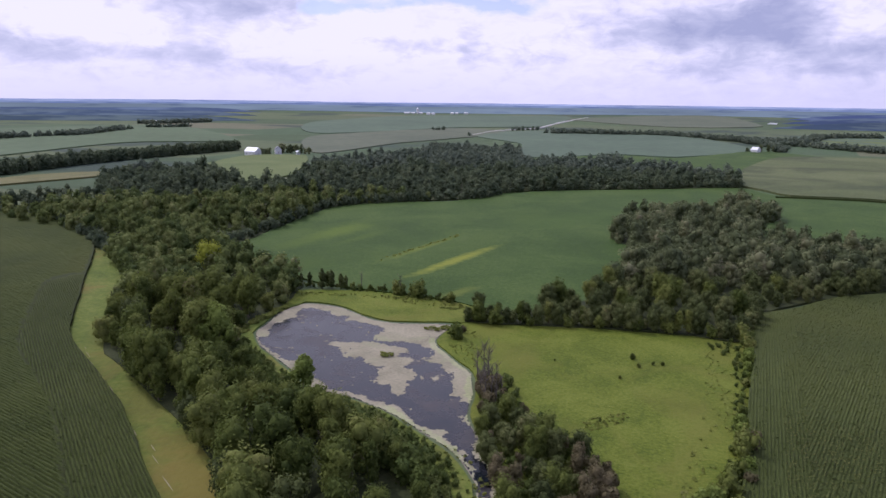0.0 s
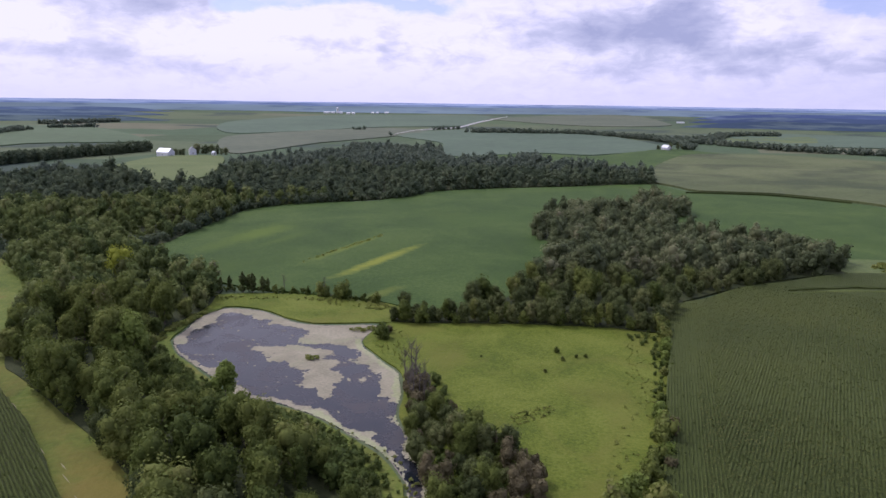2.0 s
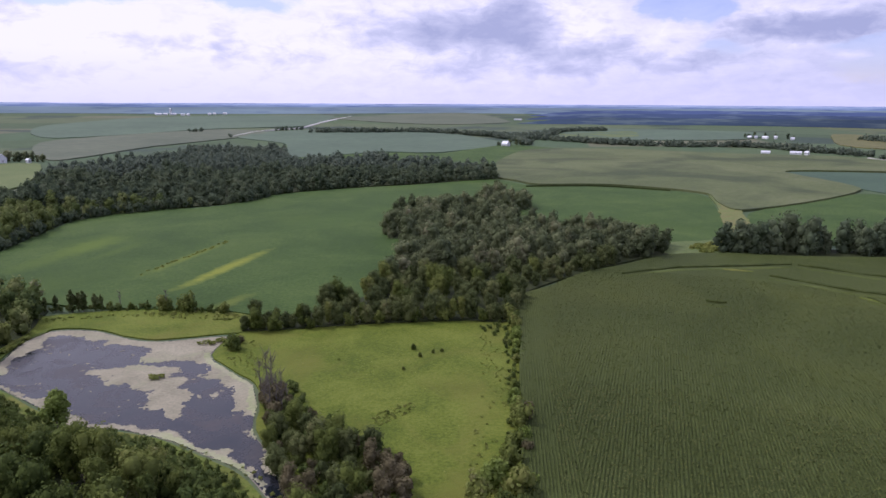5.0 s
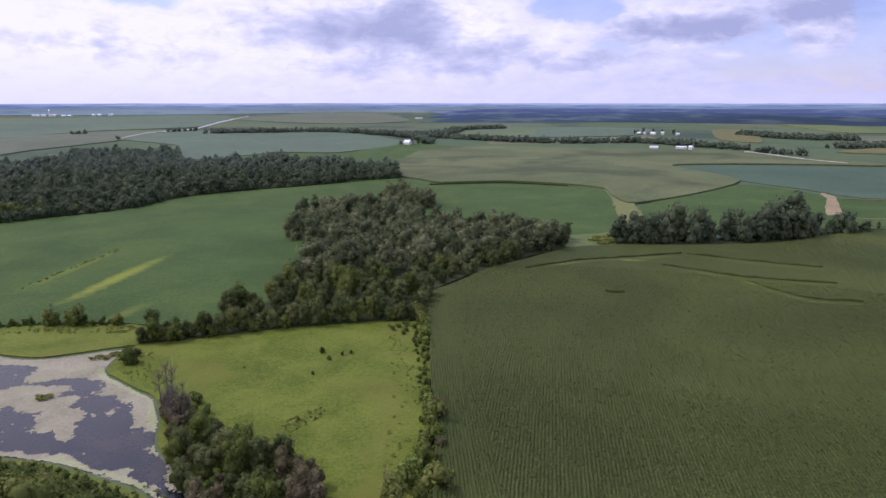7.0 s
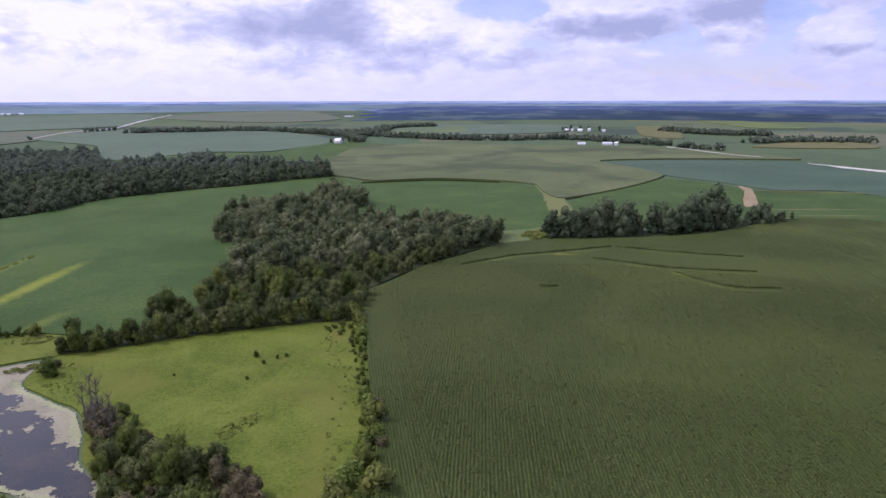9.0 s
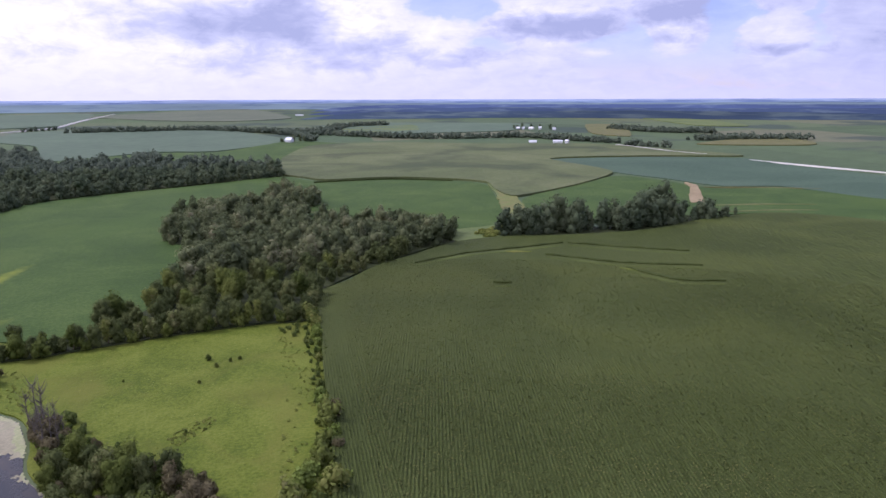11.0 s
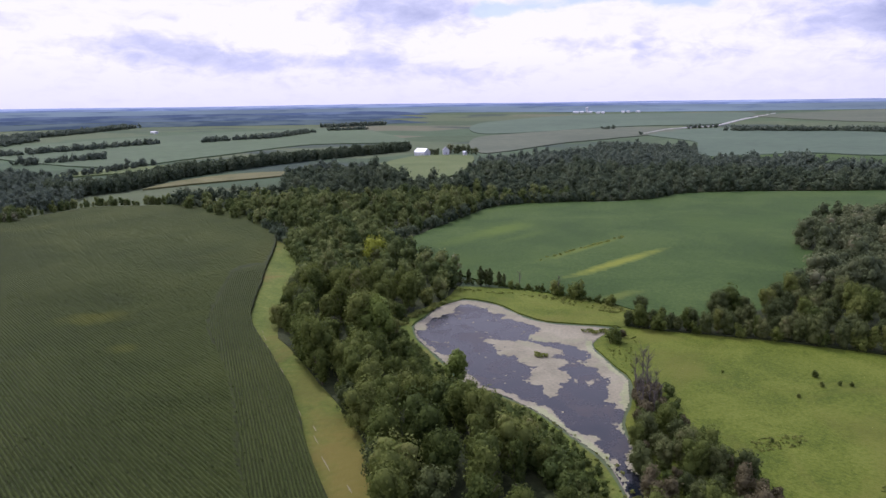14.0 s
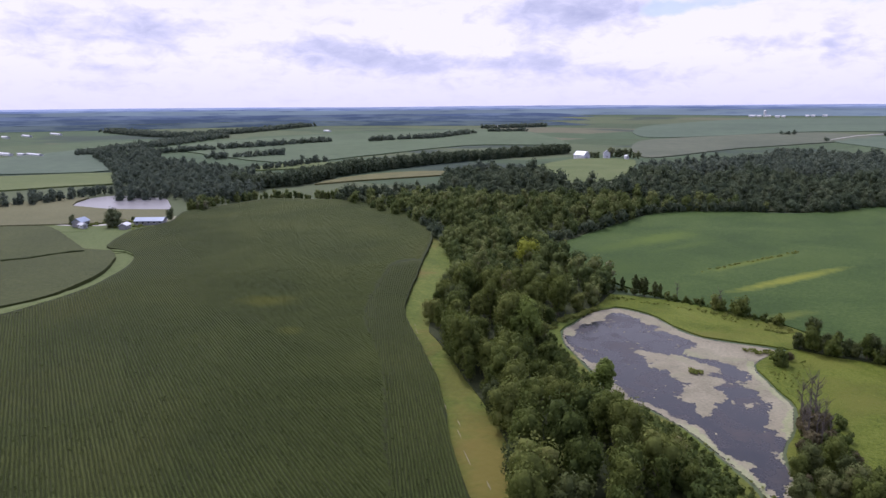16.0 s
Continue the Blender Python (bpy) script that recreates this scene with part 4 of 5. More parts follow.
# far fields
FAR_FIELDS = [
    ("soybean_field", HAZED_GREEN, "pale green far soybean field", [(-1045, 930), (-1035, 1300), (-740, 1820), (-380, 1300), (-545, 1205), (-595, 910), (-630, 765), (-925, 870)]),
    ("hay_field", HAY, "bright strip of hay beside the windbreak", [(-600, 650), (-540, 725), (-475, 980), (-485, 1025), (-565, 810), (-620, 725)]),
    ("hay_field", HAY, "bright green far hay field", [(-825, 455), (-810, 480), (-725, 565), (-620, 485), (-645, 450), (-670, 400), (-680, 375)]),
    ("soybean_field", HAZED_SOY, "blue-green far soybean field", [(-1095, 605), (-1080, 645), (-1130, 825), (-945, 735), (-755, 585), (-835, 500), (-860, 475)]),
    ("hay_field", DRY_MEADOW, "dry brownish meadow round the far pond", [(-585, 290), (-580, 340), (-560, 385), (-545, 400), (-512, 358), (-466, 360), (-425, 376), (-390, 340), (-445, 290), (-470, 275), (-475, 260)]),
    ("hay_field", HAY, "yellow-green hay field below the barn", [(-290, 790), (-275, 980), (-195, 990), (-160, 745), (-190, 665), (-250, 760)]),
    ("corn_field", HAZED_OLIVE, "olive far corn field", [(-265, 1465), (25, 1820), (160, 1675), (-85, 1275), (-190, 1045)]),
    ("soybean_field", HAZED_SOY, "blue-green far soybean field behind the wood", [(70, 1555), (235, 1760), (530, 1660), (545, 1225), (350, 1040), (270, 1080), (120, 1010), (145, 1310)]),
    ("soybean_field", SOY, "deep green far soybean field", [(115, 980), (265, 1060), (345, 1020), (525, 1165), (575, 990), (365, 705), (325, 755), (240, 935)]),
    ("soybean_field", HAZED_SOY, "blue-green strip field by a tree line", [(710, 1430), (945, 1695), (1255, 1360), (1060, 1165), (790, 1250)]),
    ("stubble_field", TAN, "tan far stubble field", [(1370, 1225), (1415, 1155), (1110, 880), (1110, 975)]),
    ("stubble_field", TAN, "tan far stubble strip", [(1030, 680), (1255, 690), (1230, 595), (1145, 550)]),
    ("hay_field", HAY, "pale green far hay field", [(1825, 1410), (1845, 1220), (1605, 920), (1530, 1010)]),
    ("soybean_field", HAZED_SOY, "pale far soybean field", [(-380, 2120), (-55, 2800), (490, 2835), (280, 1955), (25, 1845), (-280, 1560)]),
    ("corn_field", HAZED_OLIVE, "olive far corn field by the road", [(445, 2555), (1105, 2950), (980, 2150), (645, 2015)]),
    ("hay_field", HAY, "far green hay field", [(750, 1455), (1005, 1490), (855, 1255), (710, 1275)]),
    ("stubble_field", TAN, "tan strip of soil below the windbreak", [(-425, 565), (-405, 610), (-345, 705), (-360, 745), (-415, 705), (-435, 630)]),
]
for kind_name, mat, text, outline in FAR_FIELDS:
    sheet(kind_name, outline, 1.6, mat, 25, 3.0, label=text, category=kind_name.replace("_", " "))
ribbon("gravel_road", [(835, 475), (825, 425), (815, 375), (805, 300)], 8, 1.3, GRAVEL, "pale gravel road across the fields", "road", 10)
ribbon("gravel_road", [(915, 755), (895, 685), (870, 610), (865, 555)], 6, 2.3, GRAVEL, "pale gravel farm road", "road", 10)
ribbon("gravel_road", [(60, 1550), (135, 1740), (250, 1865), (400, 2285), (565, 2735)], 10, 2.0, GRAVEL, "winding far gravel road", "road", 20)
ribbon("gravel_road", [(-360, 345), (-385, 345), (-415, 305), (-450, 295)], 6, 0.9, GRAVEL, "gravel drive of the farmyard", "road", 6)


# ---------------------------------------------------------------- trees
ICO_V, ICO_F = None, None


def ico():
    global ICO_V, ICO_F
    if ICO_V is None:
        bm = bmesh.new()
        bmesh.ops.create_icosphere(bm, subdivisions=1, radius=1.0)
        ICO_V = np.array([v.co[:] for v in bm.verts])
        ICO_F = np.array([[v.index for v in f.verts] for f in bm.faces])
        bm.free()
    return ICO_V, ICO_F


def crown_arrays(seed, height, radius, lobes, cards, size, low=0.25, spike=0.0, lobe_size=(0.40, 0.62), stretch=1.30):
    """Leaf clusters over a handful of uneven boughs, with a dark heart inside."""
    rng = np.random.default_rng(seed)
    centres, sizes = [], []
    for k in range(lobes):
        h = low + (0.92 - low) * (k + 0.5) / lobes
        spread = math.sin(math.pi * min(1, max(0.05, (h - low * 0.6) / (1.1 - low * 0.6)))) ** 0.7
        a = k * 2.4 + rng.uniform(-0.5, 0.5)
        d = radius * spread * rng.uniform(0.25, 0.68) * (1 - spike * h)
        centres.append((d * math.cos(a), d * math.sin(a), height * h * rng.uniform(0.94, 1.04)))
        sizes.append(radius * rng.uniform(*lobe_size) * (1 - 0.35 * spike * h))
    centres.append((0, 0, height * 0.62))
    sizes.append(radius * 0.6)
    centres, sizes = np.array(centres), np.array(sizes)
    verts, tris = [], []
    count = 0
    iv, jf = ico()
    for c, r in zip(centres, sizes):
        jit = 1 + 0.15 * rng.normal(size=(len(iv), 1))
        verts.append(c + iv * r * 0.74 * jit * [1, 1, stretch])
        tris.append(jf + count)
        count += len(iv)
    pick = rng.choice(len(sizes), size=cards, p=sizes ** 2 / (sizes ** 2).sum())
    dirs = rng.normal(size=(cards, 3))
    dirs[:, 2] = dirs[:, 2] * 0.9 + 0.25
    dirs /= np.linalg.norm(dirs, axis=1)[:, None]
    pos = centres[pick] + dirs * (sizes[pick] * rng.uniform(0.78, 1.18, cards))[:, None] * [1, 1, stretch]
    lump = np.array([noise.noise((p[0] / 1.3, p[1] / 1.3, p[2] / 1.5 + seed)) for p in pos])
    pos = pos + dirs * (lump * radius * 0.14)[:, None]
    nrm = dirs + 0.45 * rng.normal(size=(cards, 3))
    nrm /= np.linalg.norm(nrm, axis=1)[:, None]
    side = np.cross(nrm, rng.normal(size=(cards, 3)))
    side /= np.linalg.norm(side, axis=1)[:, None]
    up = np.cross(nrm, side)
    s = (size * rng.uniform(0.55, 1.35, cards))[:, None]
    quad = np.stack([pos - side * s * 0.62, pos + up * s * 0.5 + nrm * s * 0.15, pos + side * s * 0.62, pos - up * s * 0.5 + nrm * s * 0.1], 1)
    verts.append(quad.reshape(-1, 3))
    base = count + np.arange(cards)[:, None] * 4
    tris += [base + [0, 2, 1], base + [0, 3, 2]]
    v = np.concatenate(verts)
    v[:, 2] = np.maximum(v[:, 2], 0.15)
    return v, np.concatenate(tris)


def tube_arrays(points, radii, sides=6):
    points = [Vector(p) for p in points]
    v, f = [], []
    for i, (p, r) in enumerate(zip(points, radii)):
        d = (points[min(i + 1, len(points) - 1)] - points[max(i - 1, 0)]).normalized()
        a = d.orthogonal().normalized()
        b = d.cross(a)
        for k in range(sides):
            q = p + (a * math.cos(2 * math.pi * k / sides) + b * math.sin(2 * math.pi * k / sides)) * r
            v.append(q[:])
    for i in range(len(points) - 1):
        for k in range(sides):
            a, b = i * sides + k, i * sides + (k + 1) % sides
            f += [(a, b, b + sides), (a, b + sides, a + sides)]
    return np.array(v), np.array(f)


def join_arrays(items):
    verts, tris, n = [], [], 0
    for v, f in items:
        verts.append(v)
        tris.append(f + n)
        n += len(v)
    return np.concatenate(verts), np.concatenate(tris)


def trunk_arrays(seed, height, girth, limbs=5, reach=0.35, crooked=0.05):
    rng = random.Random(seed)
    line = [(0, 0, -0.6)]
    x = y = 0.0
    for k in range(1, 6):
        x += rng.uniform(-1, 1) * height * crooked
        y += rng.uniform(-1, 1) * height * crooked
        line.append((x, y, height * k / 5))
    items = [tube_arrays(line, [girth * (1.25 - 0.22 * k) for k in range(6)])]
    for k in range(limbs):
        h = rng.uniform(0.3, 0.9)
        i = min(4, int(h * 5))
        p = Vector(line[i]).lerp(Vector(line[i + 1]), h * 5 - i)
        a = k * 2.4 + rng.uniform(-0.4, 0.4)
        out = Vector((math.cos(a), math.sin(a), rng.uniform(0.7, 1.5))).normalized() * height * reach * rng.uniform(0.6, 1.1)
        items.append(tube_arrays([p, p + out * 0.5, p + out + Vector((0, 0, out.length * 0.2))], [girth * 0.5, girth * 0.3, girth * 0.08], 5))
    return join_arrays(items)


def tree_template(name, seed, height, radius, lobes, cards, size, leaf, label, low=0.25, spike=0.0, bark=None):
    root = new(name)
    tagged(root, label, "tree" if "shrub" not in name else "shrub")
    v, f = trunk_arrays(seed, height * 0.8, height * 0.017)
    t = new("trunk", mesh_from("trunk", v, f, [bark or BARK]))
    t.parent = root
    if cards:
        v, f = crown_arrays(seed + 50, height, radius, lobes, cards, size, low, spike, (0.30, 0.54))
        c = new("crown", mesh_from("crown", v, f, [leaf]))
        c.parent = root
    root.location = (0, -3000, 0)
    return root


TREES = [
    tree_template("broadleaf_tree", 1, 10.5, 4.6, 15, 2000, 0.44, LEAF, "rounded dark green broadleaf tree in the pond wood", 0.14),
    tree_template("broadleaf_tree", 2, 12.5, 4.2, 16, 2000, 0.44, LEAF, "tall green broadleaf tree with an uneven crown", 0.16),
    tree_template("broadleaf_tree", 3, 8.6, 4.4, 14, 1900, 0.43, LEAF, "low spreading green tree in the pond wood", 0.12),
    tree_template("broadleaf_tree", 4, 12.0, 3.2, 14, 1800, 0.42, LEAF, "narrow upright green tree in the wood", 0.18, 0.4),
    tree_template("broadleaf_tree", 5, 10.0, 4.0, 14, 1800, 0.43, LEAF_DULL, "dull olive-green broadleaf tree with a dense crown", 0.12),
    tree_template("broadleaf_tree", 6, 8.0, 3.5, 12, 1500, 0.41, LEAF_DULL, "small grey-green tree at the wood's edge", 0.08),
]
YELLOW = tree_template("broadleaf_tree", 7, 12.5, 5.2, 9, 1300, 0.6, LEAF_YELLOW, "yellow-green broadleaf tree standing out of the wood", 0.25)
PALE = tree_template("broadleaf_tree", 8, 11.5, 5.4, 10, 1500, 0.6, LEAF_PALE, "broad pale green tree above the pond wood", 0.22)
LONE = tree_template("broadleaf_tree", 9, 9.5, 3.3, 7, 900, 0.62, LEAF_PALE, "single light green tree leaning over the pond bank", 0.28)
BROWN = tree_template("broadleaf_tree", 10, 8.0, 3.6, 7, 850, 0.5, LEAF_BROWN, "brownish thin-leaved tree beside the pasture", 0.12)
SHRUB = tree_template("shrub", 11, 3.2, 1.9, 6, 320, 0.42, LEAF, "dark green shrub in the hedge line", 0.12)
SHRUB_PALE = tree_template("shrub", 12, 2.4, 1.7, 5, 280, 0.45, LEAF_PALE, "light green shrub in the pasture edge", 0.1)
SHRUB_BROWN = tree_template("shrub", 15, 2.8, 1.8, 6, 300, 0.45, LEAF_BROWN, "brown dying shrub at the pasture's edge", 0.1)
CONE = tree_template("red_cedar_tree", 13, 7.0, 1.9, 7, 520, 0.5, LEAF_DULL, "dark pointed cedar behind the pond", 0.08, 0.9)


def dead_template(seed, height):
    root = tagged(new("dead_tree"), "bare grey dead tree at the pond's edge", "tree")
    v, f = trunk_arrays(seed, height, height * 0.020, 20, 0.26, 0.02)
    o = new("trunk", mesh_from("trunk", v, f, [DEADWOOD]))
    o.parent = root
    root.location = (0, -3000, 0)
    return root


DEAD = [dead_template(21, 12.0), dead_template(22, 9.5)]
rnd = random.Random(5)


def plant(template, x, y, scale=1.0, group="", ground=0.5, tall=1.0):
    ob = copy_thing(template, Matrix.Translation((x, y, land(x, y) + ground)) @ Matrix.Rotation(rnd.uniform(0, 6.28), 4, "Z") @ Matrix.Diagonal((scale, scale, scale * tall, 1)))
    return tagged(ob, group=group)


def scatter(poly, gap, seed, margin=0.0):
    """Places in an outline, no two nearer than the gap."""
    rng = random.Random(seed)
    xs, ys = [p[0] for p in poly], [p[1] for p in poly]
    cells, out = {}, []
    tries = int((max(xs) - min(xs)) * (max(ys) - min(ys)) / gap / gap * 7)
    px = np.array([rng.uniform(min(xs), max(xs)) for _ in range(tries)])
    py = np.array([rng.uniform(min(ys), max(ys)) for _ in range(tries)])
    ok = inside(list(poly), px, py)
    for x, y in zip(px[ok], py[ok]):
        cx, cy = int(x // gap), int(y // gap)
        if all((x - a) ** 2 + (y - b) ** 2 > gap * gap for i in (-1, 0, 1) for j in (-1, 0, 1) for a, b in cells.get((cx + i, cy + j), ())):
            cells.setdefault((cx, cy), []).append((x, y))
            out.append((float(x), float(y)))
    return out


places = scatter(WOOD_POND, 6.7, 11)
near = [p for p in places if p[1] < 262]
rest = [p for p in places if p[1] >= 262]
for x, y in near:
    if math.hypot(x + 70, y - 207) < 5 or math.hypot(x + 41, y - 180) < 4:
        continue
    bank = segment_distance(np.array([x]), np.array([y]), water_line)[0]
    tpl = rnd.choice(TREES[:4] * 3 + TREES[4:])
    small = min(1.0, max(0.22, bank * 0.046)) if y < 205 else min(1.0, max(0.5, bank / 10))
    plant(tpl, x, y, rnd.uniform(0.72, 1.38) * small, "trees of the pond wood")
plant(PALE, -70, 207, 1.25, "trees of the pond wood")
plant(LONE, -38, 181, 1.2, "trees on the pond bank", tall=0.85)
# clump between the pond and the pasture
for k, (x, y) in enumerate(scatter([(11, 166), (18, 161), (25, 155), (31, 148), (35, 140), (34, 128), (28, 114), (15, 114), (11, 127), (10, 149)], 4.4, 23)):
    tpl = BROWN if (y < 134 and k % 3 != 2) or k % 7 == 0 else rnd.choice(TREES[4:] + TREES[:1])
    plant(tpl, x, y, rnd.choice((0.42, 0.5, 0.6, 0.72, 0.8)) * rnd.uniform(0.9, 1.1), "trees beside the pasture")
for k, (x, y) in enumerate([(11, 187), (12, 182), (14, 187), (16, 182), (13, 190), (11, 177), (14, 176), (17, 178), (12, 172), (15, 171), (14, 184), (12, 179)]):
    plant(DEAD[k % 2], x, y, rnd.uniform(0.65, 1.05), "dead trees at the pond")
for x, y, s in [(12, 185, 1.2), (14, 181, 1.4), (16, 185, 1.1), (12, 176, 1.3), (15, 178, 1.5), (11, 181, 1.0), (14, 190, 0.8), (13, 171, 1.3), (17, 174, 1.2)]:
    plant(SHRUB_BROWN, x, y, s, "brown shrubs")
for x, y, s in [(13, 173, 0.36), (16, 173, 0.4), (19, 168, 0.36), (11, 167, 0.42), (22, 165, 0.4), (12, 158, 0.45), (12, 150, 0.45)]:
    plant(BROWN if rnd.random() < 0.6 else TREES[5], x, y, s, "trees beside the pasture")
# hedge between pasture and corn
for x, y, s in [(104, 221, 1.3), (102, 216, 1.6), (99, 210, 1.2), (97, 205, 1.5), (94, 199, 1.2), (91, 193, 0.9), (88, 186, 0.8), (84, 179, 0.7), (79, 167, 1.0), (76, 161, 1.5), (74, 156, 1.7),
                (72, 150, 1.9), (70, 145, 2.0), (68, 139, 1.6), (64, 136, 1.3), (60, 129, 1.9), (56, 126, 2.0), (52, 123, 2.1), (57, 118, 2.0), (61, 120, 1.6), (48, 118, 1.8), (52, 113, 1.8)]:
    plant(SHRUB if rnd.random() < 0.6 else SHRUB_PALE, x, y, s * rnd.uniform(0.7, 1.0), "hedge shrubs")
for x, y, s in [(76, 153, 0.9), (73, 147, 1.1), (66, 133, 1.0), (36, 131, 1.3), (34, 124, 1.5), (37, 138, 0.8), (31, 116, 1.6), (28, 112, 1.3), (8, 231, 0.8), (6, 229, 0.6)]:
    plant(SHRUB_BROWN, x, y, s, "brown shrubs")
# lone shrubs in the pasture and round the pond
for x, y, s in [(61, 207, 0.55), (61, 200, 0.42), (66, 202, 0.36), (69, 202, 0.38), (53, 191, 0.33), (45, 162, 0.2), (41, 163, 0.24), (47, 164, 0.18), (36, 205, 0.22)]:
    plant(SHRUB, x, y, s, "pasture shrubs")
for x, y, s in [(-51, 288, 1.25), (-49, 290, 1.0), (-47, 288, 1.15), (-43, 288, 0.95), (-41, 289, 0.8), (-57, 291, 0.9), (-61, 292, 0.8)]:
    plant(CONE, x, y, s, "cedars behind the pond", 0.4)
for x, y, s in [(-34, 287, 0.75), (-17, 279, 0.85), (-19, 281, 0.6)]:
    plant(DEAD[1], x, y, s, "thin trees behind the pond", 0.4)
for x, y, s in [(-18, 279, 1.6), (-16, 278, 1.1), (-10, 275, 1.9), (-8, 274, 1.4), (5, 226, 1.5), (6, 224, 1.0), (-38, 287, 0.8), (-30, 285, 0.7), (-24, 283, 0.8), (4, 268, 1.2), (-1, 271, 0.8)]:
    plant(SHRUB, x, y, s, "shrubs behind the pond", 0.4)
# ragged front of the east wood along the pasture
for k, (x, y) in enumerate(smooth_outline([(10, 243), (24, 240), (49, 238), (81, 233), (104, 224)], 2.9, closed=False)):
    if k % 4 == 3:
        plant(SHRUB, x, y, rnd.uniform(1.1, 1.8), "front of the east wood", 0.6)
    else:
        plant(rnd.choice(TREES[3:]), x, y + rnd.uniform(0.5, 2.5), rnd.uniform(0.42, 0.78), "front of the east wood", 0.6)
plant(YELLOW, -107, 311, 1.15, "trees of the pond wood")
# front of the east wood
east = scatter(WOOD_EAST, 6.3, 31)
east_near = sorted(east, key=lambda p: p[1])[:95]
for x, y in east_near:
    plant(rnd.choice(TREES[4:] * 5 + TREES[:2]), x, y, rnd.uniform(0.65, 1.05) * (0.75 if x < 40 else 1.0), "trees of the east wood", 0.7)

# the patterns have been copied and are no longer needed
for pattern in TREES + DEAD + [YELLOW, PALE, LONE, BROWN, SHRUB, SHRUB_PALE, SHRUB_BROWN, CONE]:
    for o in list(pattern.children) + [pattern]:
        bpy.data.objects.remove(o)


# ---------------------------------------------------------------- woods too far to count
def woods(name, spots, templates, mat, label, category="woodland", seed=1):
    """Many trees in one mesh. spots: x, y, scale."""
    rng = np.random.default_rng(seed)
    vs, fs, ts, n = [], [], [], 0
    for x, y, s in spots:
        v, f = templates[rng.integers(len(templates))]
        a = rng.uniform(0, 6.28)
        c, d = math.cos(a), math.sin(a)
        q = np.stack([v[:, 0] * c - v[:, 1] * d, v[:, 0] * d + v[:, 1] * c, v[:, 2] * rng.uniform(0.85, 1.2)], 1) * s
        vs.append(q + [x, y, land(x, y) + 0.4])
        fs.append(f + n)
        ts.append(np.full(len(v), rng.random()))
        n += len(v)
    tagged(new(name, mesh_from(name, np.concatenate(vs), np.concatenate(fs), [mat], tint=np.concatenate(ts))), label, category, kind="stuff")


def with_trunk(seed, height, radius, lobes, cards, size, low=0.08, spike=0.0, stretch=1.2):
    return join_arrays([tube_arrays([(0, 0, -0.5), (0, 0, height * 0.5)], [height * 0.02, height * 0.012], 4), crown_arrays(seed, height, radius, lobes, cards, size, low, spike, stretch=stretch)])


MIDDLE = [with_trunk(60 + k, h, r, 7, 330, 0.85, 0.10) for k, (h, r) in enumerate(((10, 4.2), (12, 4.2), (9, 4.4), (11, 3.6)))]
DISTANT = [with_trunk(70 + k, h, r, 6, 190, 1.15, 0.06, stretch=0.95) for k, (h, r) in enumerate(((11, 5.2), (13, 5.4), (10, 5.6), (12, 4.4)))]
REMOTE = [with_trunk(90 + k, h, r, 2, 36, 3.2, 0.1) for k, (h, r) in enumerate(((12, 7.0), (10, 8.0)))]
rw = random.Random(9)


def along(line, gap, width, low=0.8, high=1.2):
    out = []
    pts = smooth_outline(line, gap, closed=False) if len(line) > 1 else line
    for x, y in pts:
        for _ in range(max(1, int(width / gap + 0.5))):
            out.append((x + rw.uniform(-0.5, 0.5) * width, y + rw.uniform(-0.5, 0.5) * width, rw.uniform(low, high)))
    return out


woods("woodland", [(x, y, rw.uniform(0.8, 1.15)) for x, y in rest], MIDDLE, WOODS, "dense green broadleaf wood beyond the pond", seed=2)
taken = set(east_near)
woods("woodland", [(x, y, rw.uniform(0.75, 1.3)) for x, y in east if (x, y) not in taken], MIDDLE, WOODS_DULL, "dull green broadleaf wood beside the corn", seed=3)
north = [(x, y, rw.uniform(0.8, 1.2) * (1.05 + 0.45 * noise.noise((x / 45, y / 45, 2)))) for x, y in scatter(WOOD_NORTH, 8.6, 41)]
woods("woodland", [p for p in north if math.hypot(*p[:2]) < 560], MIDDLE, WOODS, "wide dark green wood around the soybean field", seed=4)
woods("woodland", [p for p in north if 560 <= math.hypot(*p[:2]) < 760], DISTANT, WOODS_DEEP, "dark middle of the wide wood", seed=5)
woods("woodland", [p for p in north if math.hypot(*p[:2]) >= 760], DISTANT, HAZED_LEAF, "dull far side of the wide wood", seed=25)
woods("tree_row", [(x, y, rw.choice((0.5, 0.8, 1.0, 1.25, 1.5)) * rw.uniform(0.9, 1.1) * (0.62 if x > 372 else 1.0)) for x, y, _ in along([(268, 298), (304, 284), (350, 269), (412, 259)], 5.0, 15)]
      + [(349, 272, 1.6), (355, 269, 1.9), (361, 266, 2.3), (367, 264, 2.1), (373, 262, 1.5), (400, 259, 1.1), (408, 258, 1.2), (432, 254, 0.5)],
      MIDDLE, WOODS_DEEP, "dark row of trees along the corn", "trees", 6)
woods("windbreak", along([(-475, 500), (-450, 560), (-462, 680), (-425, 870), (-330, 1085)], 4.0, 22, 0.9, 1.12), DISTANT, WOODS_DEEP, "long dark conifer windbreak", "trees", 7)
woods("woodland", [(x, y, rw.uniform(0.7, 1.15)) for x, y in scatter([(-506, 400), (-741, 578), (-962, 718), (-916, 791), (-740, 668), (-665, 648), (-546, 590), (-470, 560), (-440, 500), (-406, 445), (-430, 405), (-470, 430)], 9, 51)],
      DISTANT, HAZED_LEAF, "dark wood around the far pond", seed=8)
